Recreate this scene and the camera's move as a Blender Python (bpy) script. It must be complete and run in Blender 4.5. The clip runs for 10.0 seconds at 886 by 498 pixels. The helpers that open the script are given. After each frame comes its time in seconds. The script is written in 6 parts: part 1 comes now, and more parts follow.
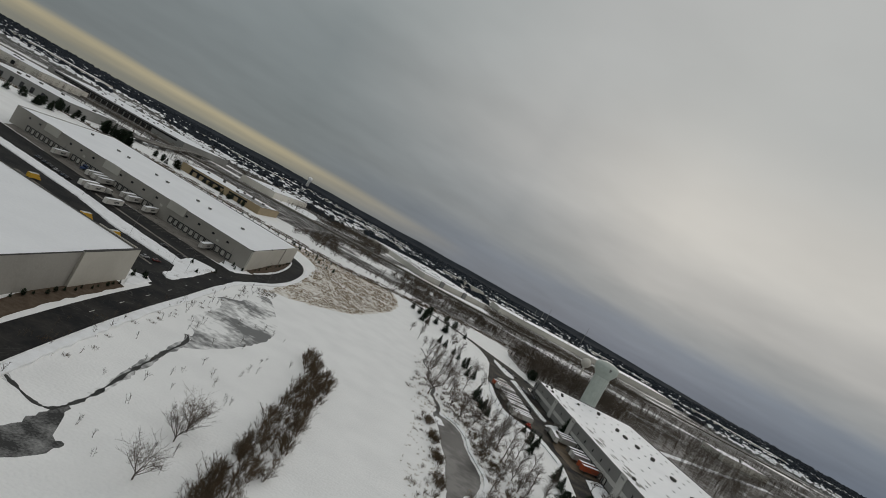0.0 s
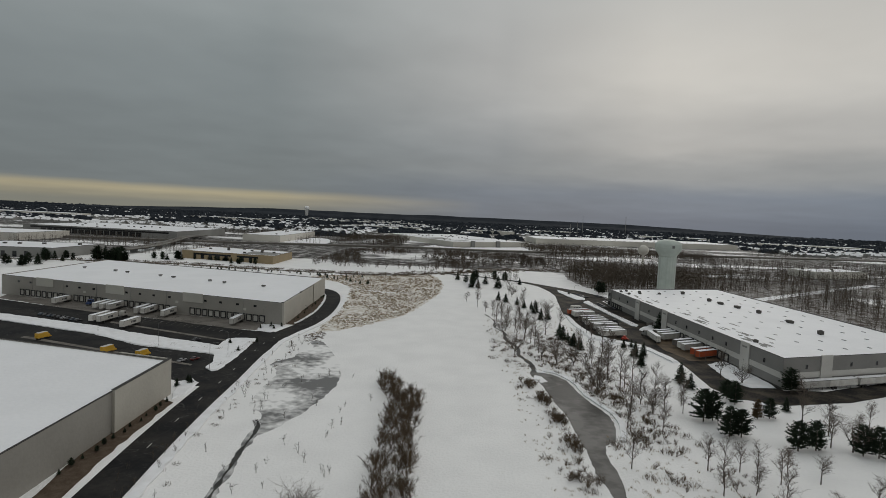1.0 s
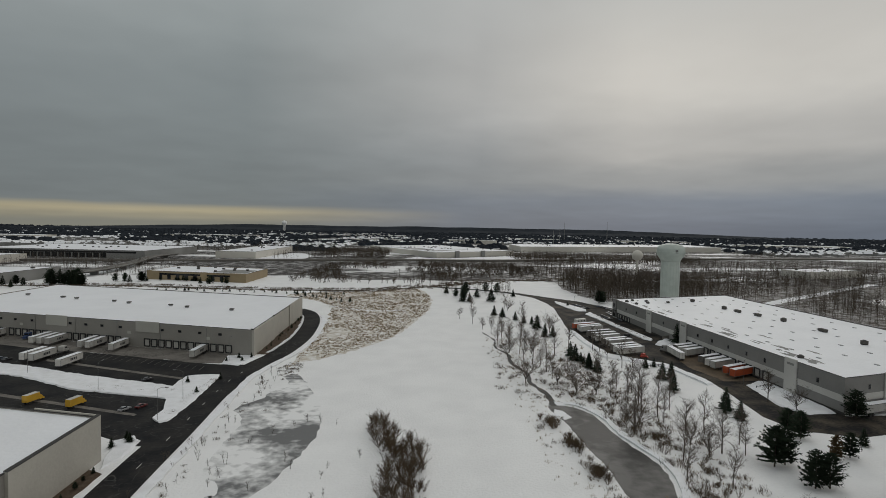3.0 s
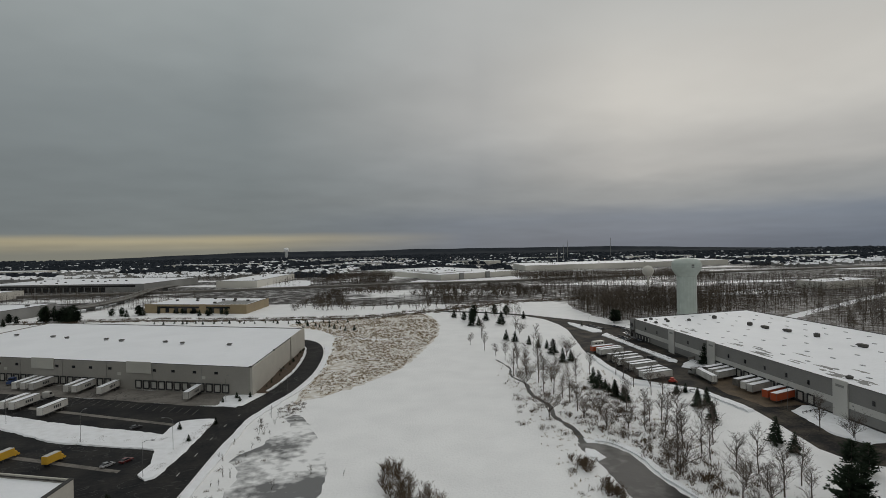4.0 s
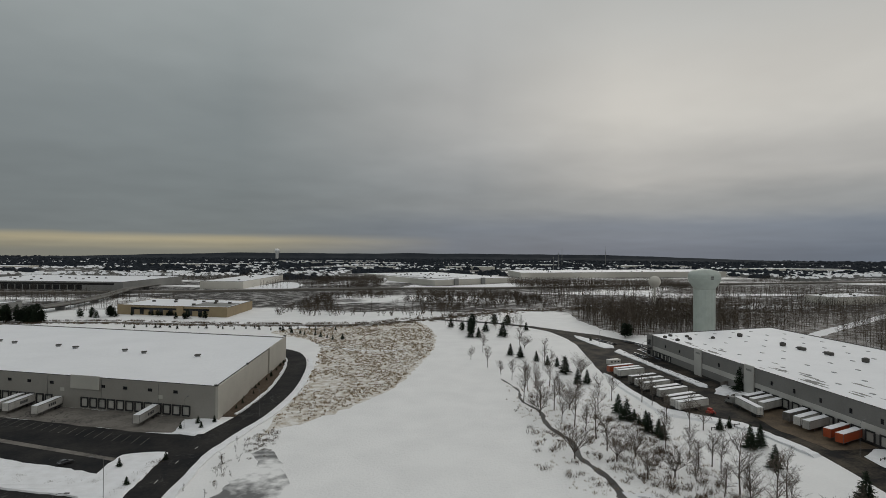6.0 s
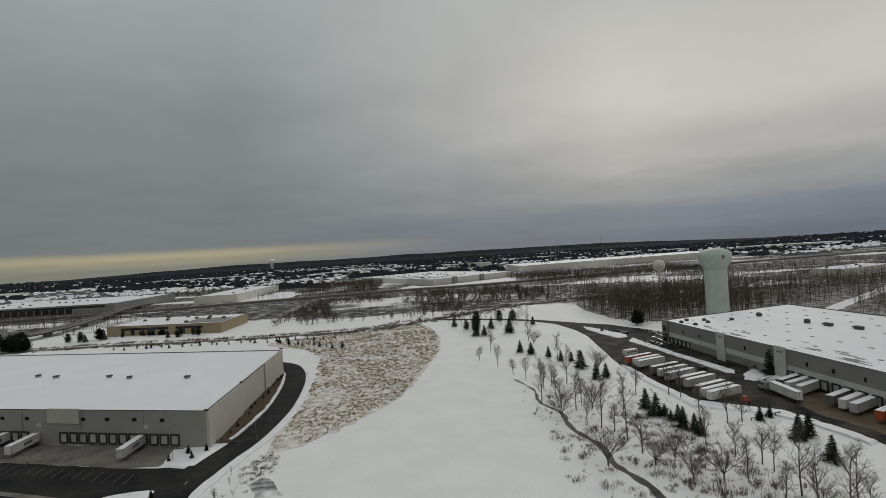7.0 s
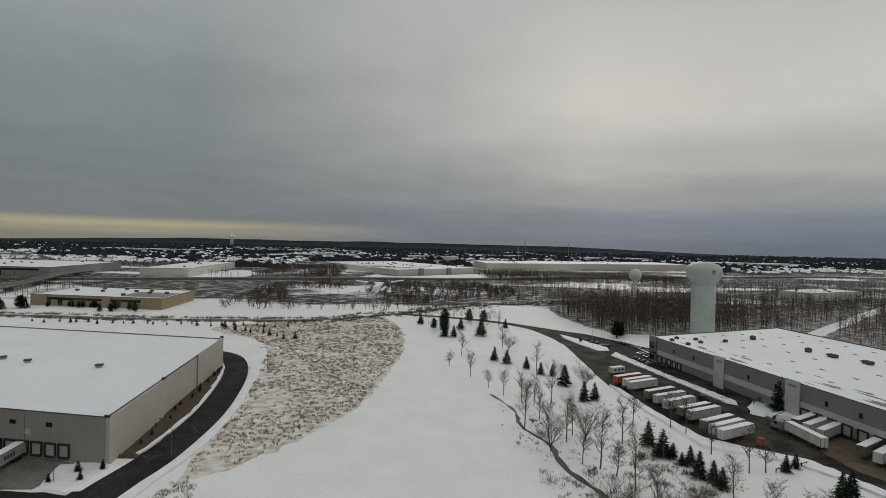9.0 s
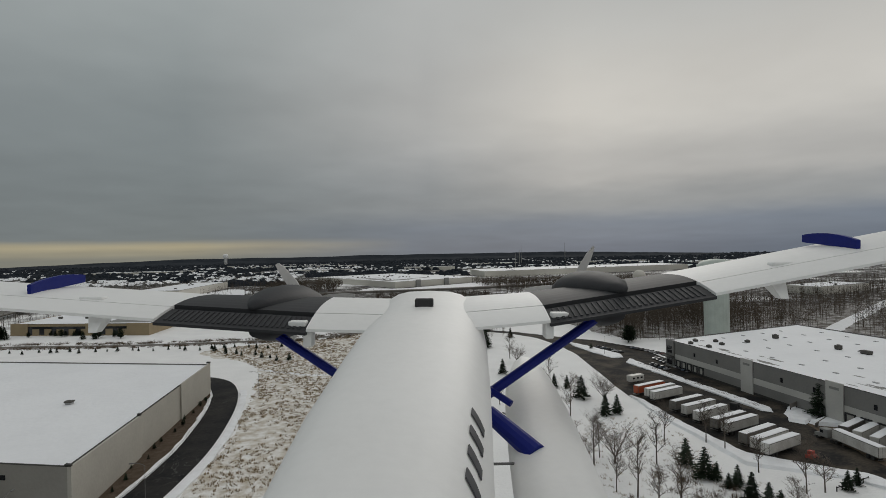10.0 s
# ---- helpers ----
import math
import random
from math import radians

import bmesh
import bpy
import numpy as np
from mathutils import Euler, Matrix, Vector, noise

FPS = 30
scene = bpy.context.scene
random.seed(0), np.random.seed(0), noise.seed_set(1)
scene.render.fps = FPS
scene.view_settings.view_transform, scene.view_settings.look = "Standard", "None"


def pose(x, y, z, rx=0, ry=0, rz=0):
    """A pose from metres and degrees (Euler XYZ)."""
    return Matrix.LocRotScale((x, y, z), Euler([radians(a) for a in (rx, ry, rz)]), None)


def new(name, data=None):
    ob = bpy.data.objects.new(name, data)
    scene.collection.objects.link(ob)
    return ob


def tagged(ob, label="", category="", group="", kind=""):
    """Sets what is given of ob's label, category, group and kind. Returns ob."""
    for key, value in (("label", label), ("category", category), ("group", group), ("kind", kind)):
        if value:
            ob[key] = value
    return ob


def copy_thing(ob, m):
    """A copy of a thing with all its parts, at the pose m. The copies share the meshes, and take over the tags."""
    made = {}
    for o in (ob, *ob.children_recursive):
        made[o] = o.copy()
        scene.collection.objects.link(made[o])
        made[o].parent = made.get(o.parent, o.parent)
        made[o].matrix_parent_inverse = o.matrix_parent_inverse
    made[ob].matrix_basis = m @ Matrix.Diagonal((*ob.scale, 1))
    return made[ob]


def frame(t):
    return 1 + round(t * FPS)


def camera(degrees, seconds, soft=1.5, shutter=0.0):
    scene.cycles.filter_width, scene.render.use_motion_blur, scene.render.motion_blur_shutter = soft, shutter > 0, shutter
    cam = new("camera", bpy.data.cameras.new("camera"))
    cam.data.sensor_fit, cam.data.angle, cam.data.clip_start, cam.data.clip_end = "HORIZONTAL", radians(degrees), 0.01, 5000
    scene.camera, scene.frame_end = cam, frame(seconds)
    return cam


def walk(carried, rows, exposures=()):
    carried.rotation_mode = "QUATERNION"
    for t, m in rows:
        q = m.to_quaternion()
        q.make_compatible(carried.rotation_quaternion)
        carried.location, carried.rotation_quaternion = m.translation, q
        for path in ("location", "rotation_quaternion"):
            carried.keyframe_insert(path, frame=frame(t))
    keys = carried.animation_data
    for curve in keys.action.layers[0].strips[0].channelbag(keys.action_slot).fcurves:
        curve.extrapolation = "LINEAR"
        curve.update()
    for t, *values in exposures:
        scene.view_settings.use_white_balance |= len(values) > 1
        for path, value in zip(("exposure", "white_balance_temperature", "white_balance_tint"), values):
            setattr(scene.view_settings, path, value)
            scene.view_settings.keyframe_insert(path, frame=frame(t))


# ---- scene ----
from mathutils import geometry

# ---------------- camera and its walk ----------------
cam = camera(78.3, 10.0, soft=0.75)
PATH = [
    (0.0, pose(0.000, 0.000, 63.546, 90.571, -29.228, -1.077)),
    (0.5, pose(-0.785, 9.746, 63.817, 84.952, -11.371, 0.400)),
    (1.0, pose(-1.610, 19.541, 63.892, 86.418, -2.653, 0.610)),
    (1.5, pose(-2.778, 28.696, 62.585, 88.920, -0.169, 0.539)),
    (2.0, pose(-4.316, 38.150, 61.831, 88.943, 0.068, -0.433)),
    (2.5, pose(-6.152, 47.365, 61.992, 87.436, -1.596, -1.482)),
    (4.0, pose(-10.312, 72.581, 62.701, 89.883, 1.021, -1.364)),
    (4.5, pose(-11.386, 80.899, 62.388, 91.435, 1.190, -1.104)),
    (5.0, pose(-12.385, 89.430, 62.294, 91.273, 0.229, -1.160)),
    (5.5, pose(-13.219, 98.912, 62.233, 90.463, -1.680, -2.107)),
    (7.0, pose(-15.643, 125.484, 60.523, 90.284, 3.470, -2.654)),
    (7.5, pose(-16.284, 134.342, 60.166, 90.046, 2.881, -3.875)),
    (8.0, pose(-16.982, 143.186, 59.899, 89.572, 4.409, -4.553)),
    (8.5, pose(-18.076, 152.075, 59.946, 89.778, 0.359, -6.237)),
    (9.0, pose(-18.778, 160.859, 59.854, 89.371, -1.397, -6.278)),
    (9.5, pose(-18.889, 169.760, 59.350, 89.610, 1.228, -6.947)),
    (10.0, pose(-18.953, 178.480, 58.554, 90.459, 1.177, -6.803)),
]
walk(cam, PATH, exposures=[(0.0, 0.0), (10.0, 0.0)])

# ---------------- sky and light ----------------
SUN_EL, SUN_AZ = 22.0, 20.0          # degrees; azimuth clockwise from +y


def build_world():
    w = bpy.data.worlds.new("overcast_sky")
    scene.world = w
    w.use_nodes = True
    nt = w.node_tree
    nt.nodes.clear()
    N, L = nt.nodes.new, nt.links.new

    def math_node(op, a, b=None, clamp=False):
        n = N("ShaderNodeMath")
        n.operation, n.use_clamp = op, clamp
        for i, v in enumerate((a, b)):
            if v is None:
                continue
            if isinstance(v, (int, float)):
                n.inputs[i].default_value = v
            else:
                L(v, n.inputs[i])
        return n.outputs[0]

    def mix(fac, a, b):
        n = N("ShaderNodeMix")
        n.data_type = "RGBA"
        for sock, v in ((n.inputs[0], fac), (n.inputs[6], a), (n.inputs[7], b)):
            if isinstance(v, tuple):
                sock.default_value = (*v, 1)
            elif isinstance(v, (int, float)):
                sock.default_value = v
            else:
                L(v, sock)
        return n.outputs[2]

    def ramp(v, stops):
        n = N("ShaderNodeValToRGB")
        n.color_ramp.interpolation = "EASE"
        while len(n.color_ramp.elements) < len(stops):
            n.color_ramp.elements.new(0.5)
        for e, (p, c) in zip(n.color_ramp.elements, stops):
            e.position, e.color = p, (*c, 1)
        L(v, n.inputs[0])
        return n.outputs[0]

    tc = N("ShaderNodeTexCoord")
    sep = N("ShaderNodeSeparateXYZ")
    L(tc.outputs["Generated"], sep.inputs[0])
    x, y, z = sep.outputs
    zz = math_node("MAXIMUM", z, 0.0)
    # the cloud sheet, seen in perspective
    den = math_node("ADD", zz, 0.10)
    comb = N("ShaderNodeCombineXYZ")
    L(math_node("DIVIDE", x, den), comb.inputs[0])
    L(math_node("DIVIDE", y, den), comb.inputs[1])
    n1 = N("ShaderNodeTexNoise")
    n1.inputs["Scale"].default_value, n1.inputs["Detail"].default_value, n1.inputs["Roughness"].default_value = 0.42, 5.0, 0.5
    L(comb.outputs[0], n1.inputs["Vector"])
    n2 = N("ShaderNodeTexNoise")
    n2.inputs["Scale"].default_value, n2.inputs["Detail"].default_value = 1.7, 6.0
    L(comb.outputs[0], n2.inputs["Vector"])
    cloud = math_node("ADD", math_node("MULTIPLY", n1.outputs[0], 0.75), math_node("MULTIPLY", n2.outputs[0], 0.25))
    # elevation, with ragged layers
    el = math_node("ADD", zz, math_node("MULTIPLY", math_node("SUBTRACT", cloud, 0.5), math_node("MULTIPLY", zz, 0.45)))
    # azimuth from left to right of +y
    az = math_node("ADD", math_node("MULTIPLY", math_node("ARCTAN2", x, y), 1 / 1.6), 0.5, True)
    left = ramp(el, LEFT_SKY)
    mid = ramp(el, MID_SKY)
    right = ramp(el, RIGHT_SKY)
    f1 = math_node("MULTIPLY", math_node("SUBTRACT", az, 0.30), 1 / 0.24, True)
    f2 = math_node("MULTIPLY", math_node("SUBTRACT", az, 0.56), 1 / 0.16, True)
    sky = mix(f2, mix(f1, left, mid), right)
    # mottling of the cloud base
    mott = math_node("ADD", math_node("MULTIPLY", cloud, 0.50), 0.75)
    vm = N("ShaderNodeVectorMath")
    vm.operation = "SCALE"
    L(sky, vm.inputs[0])
    L(mott, vm.inputs["Scale"])
    ns = N("ShaderNodeTexSky")
    ns.sky_type, ns.sun_disc = "NISHITA", False
    ns.sun_elevation, ns.sun_rotation = radians(SUN_EL), radians(SUN_AZ)
    bg1, bg2, add, out = N("ShaderNodeBackground"), N("ShaderNodeBackground"), N("ShaderNodeAddShader"), N("ShaderNodeOutputWorld")
    L(vm.outputs[0], bg1.inputs[0])
    bg1.inputs[1].default_value = 1.0
    L(ns.outputs[0], bg2.inputs[0])
    bg2.inputs[1].default_value = 0.0012
    L(bg1.outputs[0], add.inputs[0])
    L(bg2.outputs[0], add.inputs[1])
    L(add.outputs[0], out.inputs[0])


# sky colours by the sine of the elevation: west, ahead, east
LEFT_SKY = [(0.0, (0.20, 0.20, 0.17)), (0.010, (0.27, 0.252, 0.19)), (0.020, (0.36, 0.32, 0.22)), (0.033, (0.165, 0.185, 0.19)), (0.20, (0.21, 0.235, 0.24)), (0.42, (0.33, 0.36, 0.36)), (0.9, (0.55, 0.57, 0.57))]
MID_SKY = [(0.0, (0.15, 0.175, 0.21)), (0.04, (0.16, 0.185, 0.22)), (0.09, (0.24, 0.255, 0.265)), (0.25, (0.385, 0.388, 0.38)), (0.42, (0.41, 0.42, 0.413)), (0.9, (0.57, 0.57, 0.57))]
RIGHT_SKY = [(0.0, (0.125, 0.155, 0.20)), (0.045, (0.17, 0.20, 0.245)), (0.085, (0.29, 0.30, 0.305)), (0.13, (0.42, 0.415, 0.40)), (0.25, (0.54, 0.525, 0.49)), (0.45, (0.43, 0.44, 0.43)), (0.9, (0.6, 0.6, 0.59))]
build_world()
sun = new("sun", bpy.data.lights.new("sun", "SUN"))
sun.data.energy, sun.data.angle, sun.data.color = 0.5, radians(25), (1.0, 0.96, 0.9)
sun.matrix_world = Matrix.Rotation(radians(-SUN_AZ), 4, "Z") @ Matrix.Rotation(radians(90 - SUN_EL), 4, "X").inverted()

# ---------------- materials ----------------


def mat(name, col, col2=None, rough=0.8, scale=1.0, fine=12.0, bump=0.2, metal=0.0, amount=0.5, per_object=0.0, coat=0.0, spec=0.5):
    """Two-scale surface: broad stains of col2 over col, fine grain and relief. Sizes in metres."""
    m = bpy.data.materials.new(name)
    m.use_nodes = True
    nt = m.node_tree
    N, L = nt.nodes.new, nt.links.new
    b = nt.nodes["Principled BSDF"]
    col2 = col2 or tuple(c * 0.75 for c in col)
    tc = N("ShaderNodeNewGeometry")
    big, small = N("ShaderNodeTexNoise"), N("ShaderNodeTexNoise")
    for n, s in ((big, 1 / scale), (small, fine / scale)):
        n.inputs["Scale"].default_value, n.inputs["Detail"].default_value = s, 5
        L(tc.outputs["Position"], n.inputs["Vector"])
    mx = N("ShaderNodeMath")
    mx.operation = "MULTIPLY_ADD"
    L(small.outputs[0], mx.inputs[0])
    mx.inputs[1].default_value = 0.45
    L(big.outputs[0], mx.inputs[2])
    mr = N("ShaderNodeMapRange")
    mr.inputs[1].default_value, mr.inputs[2].default_value = 0.58, 0.95
    mr.inputs[4].default_value = amount
    L(mx.outputs[0], mr.inputs[0])
    c = N("ShaderNodeMix")
    c.data_type = "RGBA"
    c.inputs[6].default_value, c.inputs[7].default_value = (*col, 1), (*col2, 1)
    L(mr.outputs[0], c.inputs[0])
    colour = c.outputs[2]
    if per_object:
        info, hsv, r2 = N("ShaderNodeObjectInfo"), N("ShaderNodeHueSaturation"), N("ShaderNodeMapRange")
        L(info.outputs["Random"], r2.inputs[0])
        r2.inputs[3].default_value, r2.inputs[4].default_value = 1 - per_object, 1 + per_object
        L(r2.outputs[0], hsv.inputs["Value"])
        L(colour, hsv.inputs["Color"])
        colour = hsv.outputs[0]
    L(colour, b.inputs["Base Color"])
    b.inputs["Roughness"].default_value, b.inputs["Metallic"].default_value = rough, metal
    b.inputs["Coat Weight"].default_value, b.inputs["Specular IOR Level"].default_value = coat, spec
    if bump:
        bp = N("ShaderNodeBump")
        bp.inputs["Strength"].default_value, bp.inputs["Distance"].default_value = bump, scale * 0.05
        L(small.outputs[0], bp.inputs["Height"])
        L(bp.outputs[0], b.inputs["Normal"])
    return m


def land_material():
    """Snow cover near by; farther out bare winter woods, fields and streets break it up."""
    m = mat("snow_land", (0.82, 0.82, 0.815), (0.70, 0.70, 0.70), 0.7, 14.0, 18.0, 0.35, amount=0.55, spec=0.1)
    nt = m.node_tree
    N, L = nt.nodes.new, nt.links.new
    b = nt.nodes["Principled BSDF"]
    old = b.inputs["Base Color"].links[0].from_socket
    geo = N("ShaderNodeNewGeometry")
    sep = N("ShaderNodeSeparateXYZ")
    L(geo.outputs["Position"], sep.inputs[0])
    n = N("ShaderNodeTexNoise")
    n.inputs["Scale"].default_value, n.inputs["Detail"].default_value, n.inputs["Roughness"].default_value = 0.006, 8, 0.62
    st = N("ShaderNodeVectorMath")
    st.operation = "MULTIPLY"
    st.inputs[1].default_value = (0.7, 1.1, 1.0)
    L(geo.outputs["Position"], st.inputs[0])
    L(st.outputs[0], n.inputs["Vector"])
    far = N("ShaderNodeMapRange")
    L(sep.outputs[1], far.inputs[0])
    far.inputs[1].default_value, far.inputs[2].default_value, far.inputs[3].default_value, far.inputs[4].default_value = 564, 696, -0.30, 0.02
    s = N("ShaderNodeMath")
    s.operation = "ADD"
    L(n.outputs[0], s.inputs[0])
    L(far.outputs[0], s.inputs[1])
    e = N("ShaderNodeMapRange")
    e.inputs[1].default_value, e.inputs[2].default_value = 0.44, 0.50
    L(s.outputs[0], e.inputs[0])
    mx = N("ShaderNodeMix")
    mx.data_type = "RGBA"
    L(e.outputs[0], mx.inputs[0])
    L(old, mx.inputs[6])
    sp = N("ShaderNodeTexNoise")
    sp.inputs["Scale"].default_value, sp.inputs["Detail"].default_value = 0.11, 6
    L(st.outputs[0], sp.inputs["Vector"])
    sr = N("ShaderNodeMapRange")
    sr.inputs[1].default_value, sr.inputs[2].default_value = 0.50, 0.66
    L(sp.outputs[0], sr.inputs[0])
    fl = N("ShaderNodeMix")
    fl.data_type = "RGBA"
    fl.inputs[6].default_value, fl.inputs[7].default_value = (0.040, 0.036, 0.033, 1), (0.50, 0.49, 0.48, 1)
    L(sr.outputs[0], fl.inputs[0])
    L(fl.outputs[2], mx.inputs[7])
    L(mx.outputs[2], b.inputs["Base Color"])
    return m


def veined(m, colour, scale, width):
    """Adds thin wandering streaks (salt, slush, sealed cracks) to a paved surface."""
    nt = m.node_tree
    N, L = nt.nodes.new, nt.links.new
    b = nt.nodes["Principled BSDF"]
    old = b.inputs["Base Color"].links[0].from_socket
    geo, n, pw = N("ShaderNodeNewGeometry"), N("ShaderNodeTexNoise"), N("ShaderNodeTexNoise")
    n.inputs["Scale"].default_value, n.inputs["Detail"].default_value, n.inputs["Distortion"].default_value = 1 / scale, 3, 1.2
    pw.inputs["Scale"].default_value = 0.3 / scale
    for q in (n, pw):
        L(geo.outputs["Position"], q.inputs["Vector"])
    a, c, r, k = N("ShaderNodeMath"), N("ShaderNodeMath"), N("ShaderNodeMapRange"), N("ShaderNodeMath")
    a.operation, a.inputs[1].default_value = "SUBTRACT", 0.5
    c.operation, k.operation = "ABSOLUTE", "MULTIPLY"
    L(n.outputs[0], a.inputs[0])
    L(a.outputs[0], c.inputs[0])
    L(c.outputs[0], r.inputs[0])
    r.inputs[1].default_value, r.inputs[2].default_value, r.inputs[3].default_value, r.inputs[4].default_value = 0.0, width, 1.0, 0.0
    r2 = N("ShaderNodeMapRange")
    r2.inputs[1].default_value, r2.inputs[2].default_value = 0.42, 0.62
    L(pw.outputs[0], r2.inputs[0])
    L(r.outputs[0], k.inputs[0])
    L(r2.outputs[0], k.inputs[1])
    mx = N("ShaderNodeMix")
    mx.data_type = "RGBA"
    L(k.outputs[0], mx.inputs[0])
    L(old, mx.inputs[6])
    mx.inputs[7].default_value = (*colour, 1)
    L(mx.outputs[2], b.inputs["Base Color"])
    return m


def patchy(name, col, col2, scale, lo, hi, rough):
    """Ragged patches of col2 over col, with fine speckle at their rims."""
    m = mat(name, col, col2, rough, scale, 9.0, 0.05, spec=0.06)
    nt = m.node_tree
    for n in nt.nodes:
        if n.bl_idname == "ShaderNodeMapRange":
            n.inputs[1].default_value, n.inputs[2].default_value, n.inputs[4].default_value = lo + 0.22, hi + 0.22, 1.0
    return m


M_LAND = land_material()
M_SNOW = mat("snow_bank", (0.81, 0.82, 0.84), (0.62, 0.62, 0.62), 0.7, 3.0, 10.0, 0.5, amount=0.5)
M_ROOFSNOW = mat("roof_snow", (0.80, 0.81, 0.83), (0.70, 0.71, 0.73), 0.65, 20.0, 14.0, 0.2, amount=0.5)
M_ASPHALT = mat("asphalt_wet", (0.013, 0.0135, 0.015), (0.044, 0.041, 0.037), 0.75, 11.0, 9.0, 0.12, amount=0.7, spec=0.07)
veined(M_ASPHALT, (0.075, 0.073, 0.07), 9.0, 0.012)
M_CONC = mat("concrete_apron", (0.20, 0.185, 0.165), (0.105, 0.098, 0.09), 0.8, 8.0, 8.0, 0.15, amount=0.9, spec=0.06)
veined(M_CONC, (0.045, 0.042, 0.04), 11.0, 0.016)
M_MUD = mat("brown_mulch", (0.075, 0.055, 0.04), (0.16, 0.13, 0.10), 0.9, 2.0, 8.0, 0.5, spec=0.06)
M_ICE = patchy("pond_ice", (0.17, 0.172, 0.172), (0.79, 0.79, 0.785), 30.0, 0.40, 0.58, 0.6)
M_SLUSH = patchy("grey_slush", (0.045, 0.045, 0.045), (0.27, 0.27, 0.265), 5.0, 0.38, 0.70, 0.6)
M_POOL = patchy("pool_ice", (0.024, 0.024, 0.023), (0.10, 0.098, 0.094), 34.0, 0.40, 0.56, 0.45)
M_WATER = mat("dark_water", (0.026, 0.026, 0.025), (0.07, 0.07, 0.067), 0.5, 10.0, 6.0, 0.05, amount=0.9, spec=0.06)
M_GRASSGROUND = mat("snowy_dry_grass", (0.76, 0.75, 0.73), (0.34, 0.27, 0.17), 0.9, 3.5, 7.0, 0.6, amount=0.85, spec=0.06)
M_YARD = patchy("wet_muddy_yard", (0.016, 0.016, 0.0165), (0.085, 0.072, 0.056), 9.0, 0.40, 0.75, 0.8)
M_WOODFLOOR = mat("leaf_litter_snow", (0.085, 0.070, 0.056), (0.62, 0.615, 0.61), 0.95, 9.0, 5.0, 0.3, amount=0.8, spec=0.06)
M_WHITE = mat("white_tank_paint", (0.85, 0.85, 0.84), (0.75, 0.75, 0.74), 0.5, 10.0)
M_STRAW = mat("dry_straw", (0.30, 0.23, 0.14), (0.17, 0.12, 0.07), 0.9, 1.5, 6.0, 0.0, spec=0.06)
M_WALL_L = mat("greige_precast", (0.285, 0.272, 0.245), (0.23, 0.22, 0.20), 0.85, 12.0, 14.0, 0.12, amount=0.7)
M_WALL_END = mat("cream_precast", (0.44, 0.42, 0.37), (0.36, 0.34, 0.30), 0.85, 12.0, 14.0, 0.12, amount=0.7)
M_PANEL = mat("pale_wall_panel", (0.44, 0.43, 0.385), (0.37, 0.36, 0.33), 0.85, 8.0, 12.0, 0.1, amount=0.6)
M_GREY = mat("grey_painted_concrete", (0.215, 0.21, 0.20), (0.17, 0.167, 0.16), 0.85, 10.0, 14.0, 0.12, amount=0.7)
M_BAND = mat("white_wall_band", (0.50, 0.49, 0.46), (0.41, 0.40, 0.38), 0.85, 8.0, 12.0, 0.12, amount=0.7)
M_COPING = mat("dark_coping", (0.06, 0.058, 0.055), None, 0.6, 2.0, spec=0.06)
M_BLACK = mat("black_rubber", (0.018, 0.018, 0.02), (0.04, 0.04, 0.04), 0.75, 1.0)
M_DOOR = mat("dock_door_paint", (0.42, 0.41, 0.38), (0.30, 0.29, 0.27), 0.6, 1.5, per_object=0.12)
M_GLASS = mat("dark_window_glass", (0.015, 0.017, 0.02), (0.03, 0.03, 0.03), 0.12, 1.0, bump=0)
M_TRAILER = mat("white_trailer_skin", (0.56, 0.55, 0.52), (0.38, 0.36, 0.33), 0.5, 3.0, 8.0, 0.08, amount=0.8, per_object=0.2)
M_ORANGE = mat("orange_trailer_skin", (0.42, 0.075, 0.02), (0.30, 0.06, 0.02), 0.5, 3.0, 8.0, 0.08, per_object=0.1)
M_YELLOW = mat("yellow_truck_skin", (0.62, 0.36, 0.03), (0.45, 0.26, 0.03), 0.45, 2.0, 8.0, 0.05)
M_STEEL = mat("grey_steel", (0.16, 0.16, 0.16), (0.09, 0.085, 0.08), 0.55, 1.0, metal=0.4)
M_TYRE = mat("tyre_rubber", (0.02, 0.02, 0.02), (0.05, 0.045, 0.04), 0.85, 0.5)
M_BLUECAB = mat("blue_cab_paint", (0.03, 0.06, 0.16), (0.02, 0.04, 0.10), 0.3, 1.0, coat=0.4)
M_RED = mat("red_machine_paint", (0.45, 0.05, 0.03), (0.28, 0.04, 0.03), 0.5, 1.0)
M_HVAC = mat("weathered_roof_unit", (0.085, 0.082, 0.075), (0.14, 0.13, 0.12), 0.7, 1.0, spec=0.06)
M_SKYLIGHT = mat("grey_skylight", (0.33, 0.34, 0.34), (0.24, 0.24, 0.24), 0.4, 1.0)
M_BARK = mat("winter_bark", (0.11, 0.095, 0.082), (0.075, 0.062, 0.053), 0.95, 0.8, per_object=0.25, spec=0.06)
M_TWIG = mat("winter_twigs", (0.135, 0.112, 0.095), (0.08, 0.066, 0.055), 0.95, 0.8, bump=0, per_object=0.25, spec=0.06)
M_NEEDLE = mat("evergreen_needles", (0.022, 0.034, 0.022), (0.04, 0.05, 0.03), 0.9, 0.7, bump=0, per_object=0.3, spec=0.06)
M_RUSTNEEDLE = mat("browned_needles", (0.11, 0.075, 0.04), (0.06, 0.045, 0.03), 0.9, 0.7, bump=0, spec=0.06)
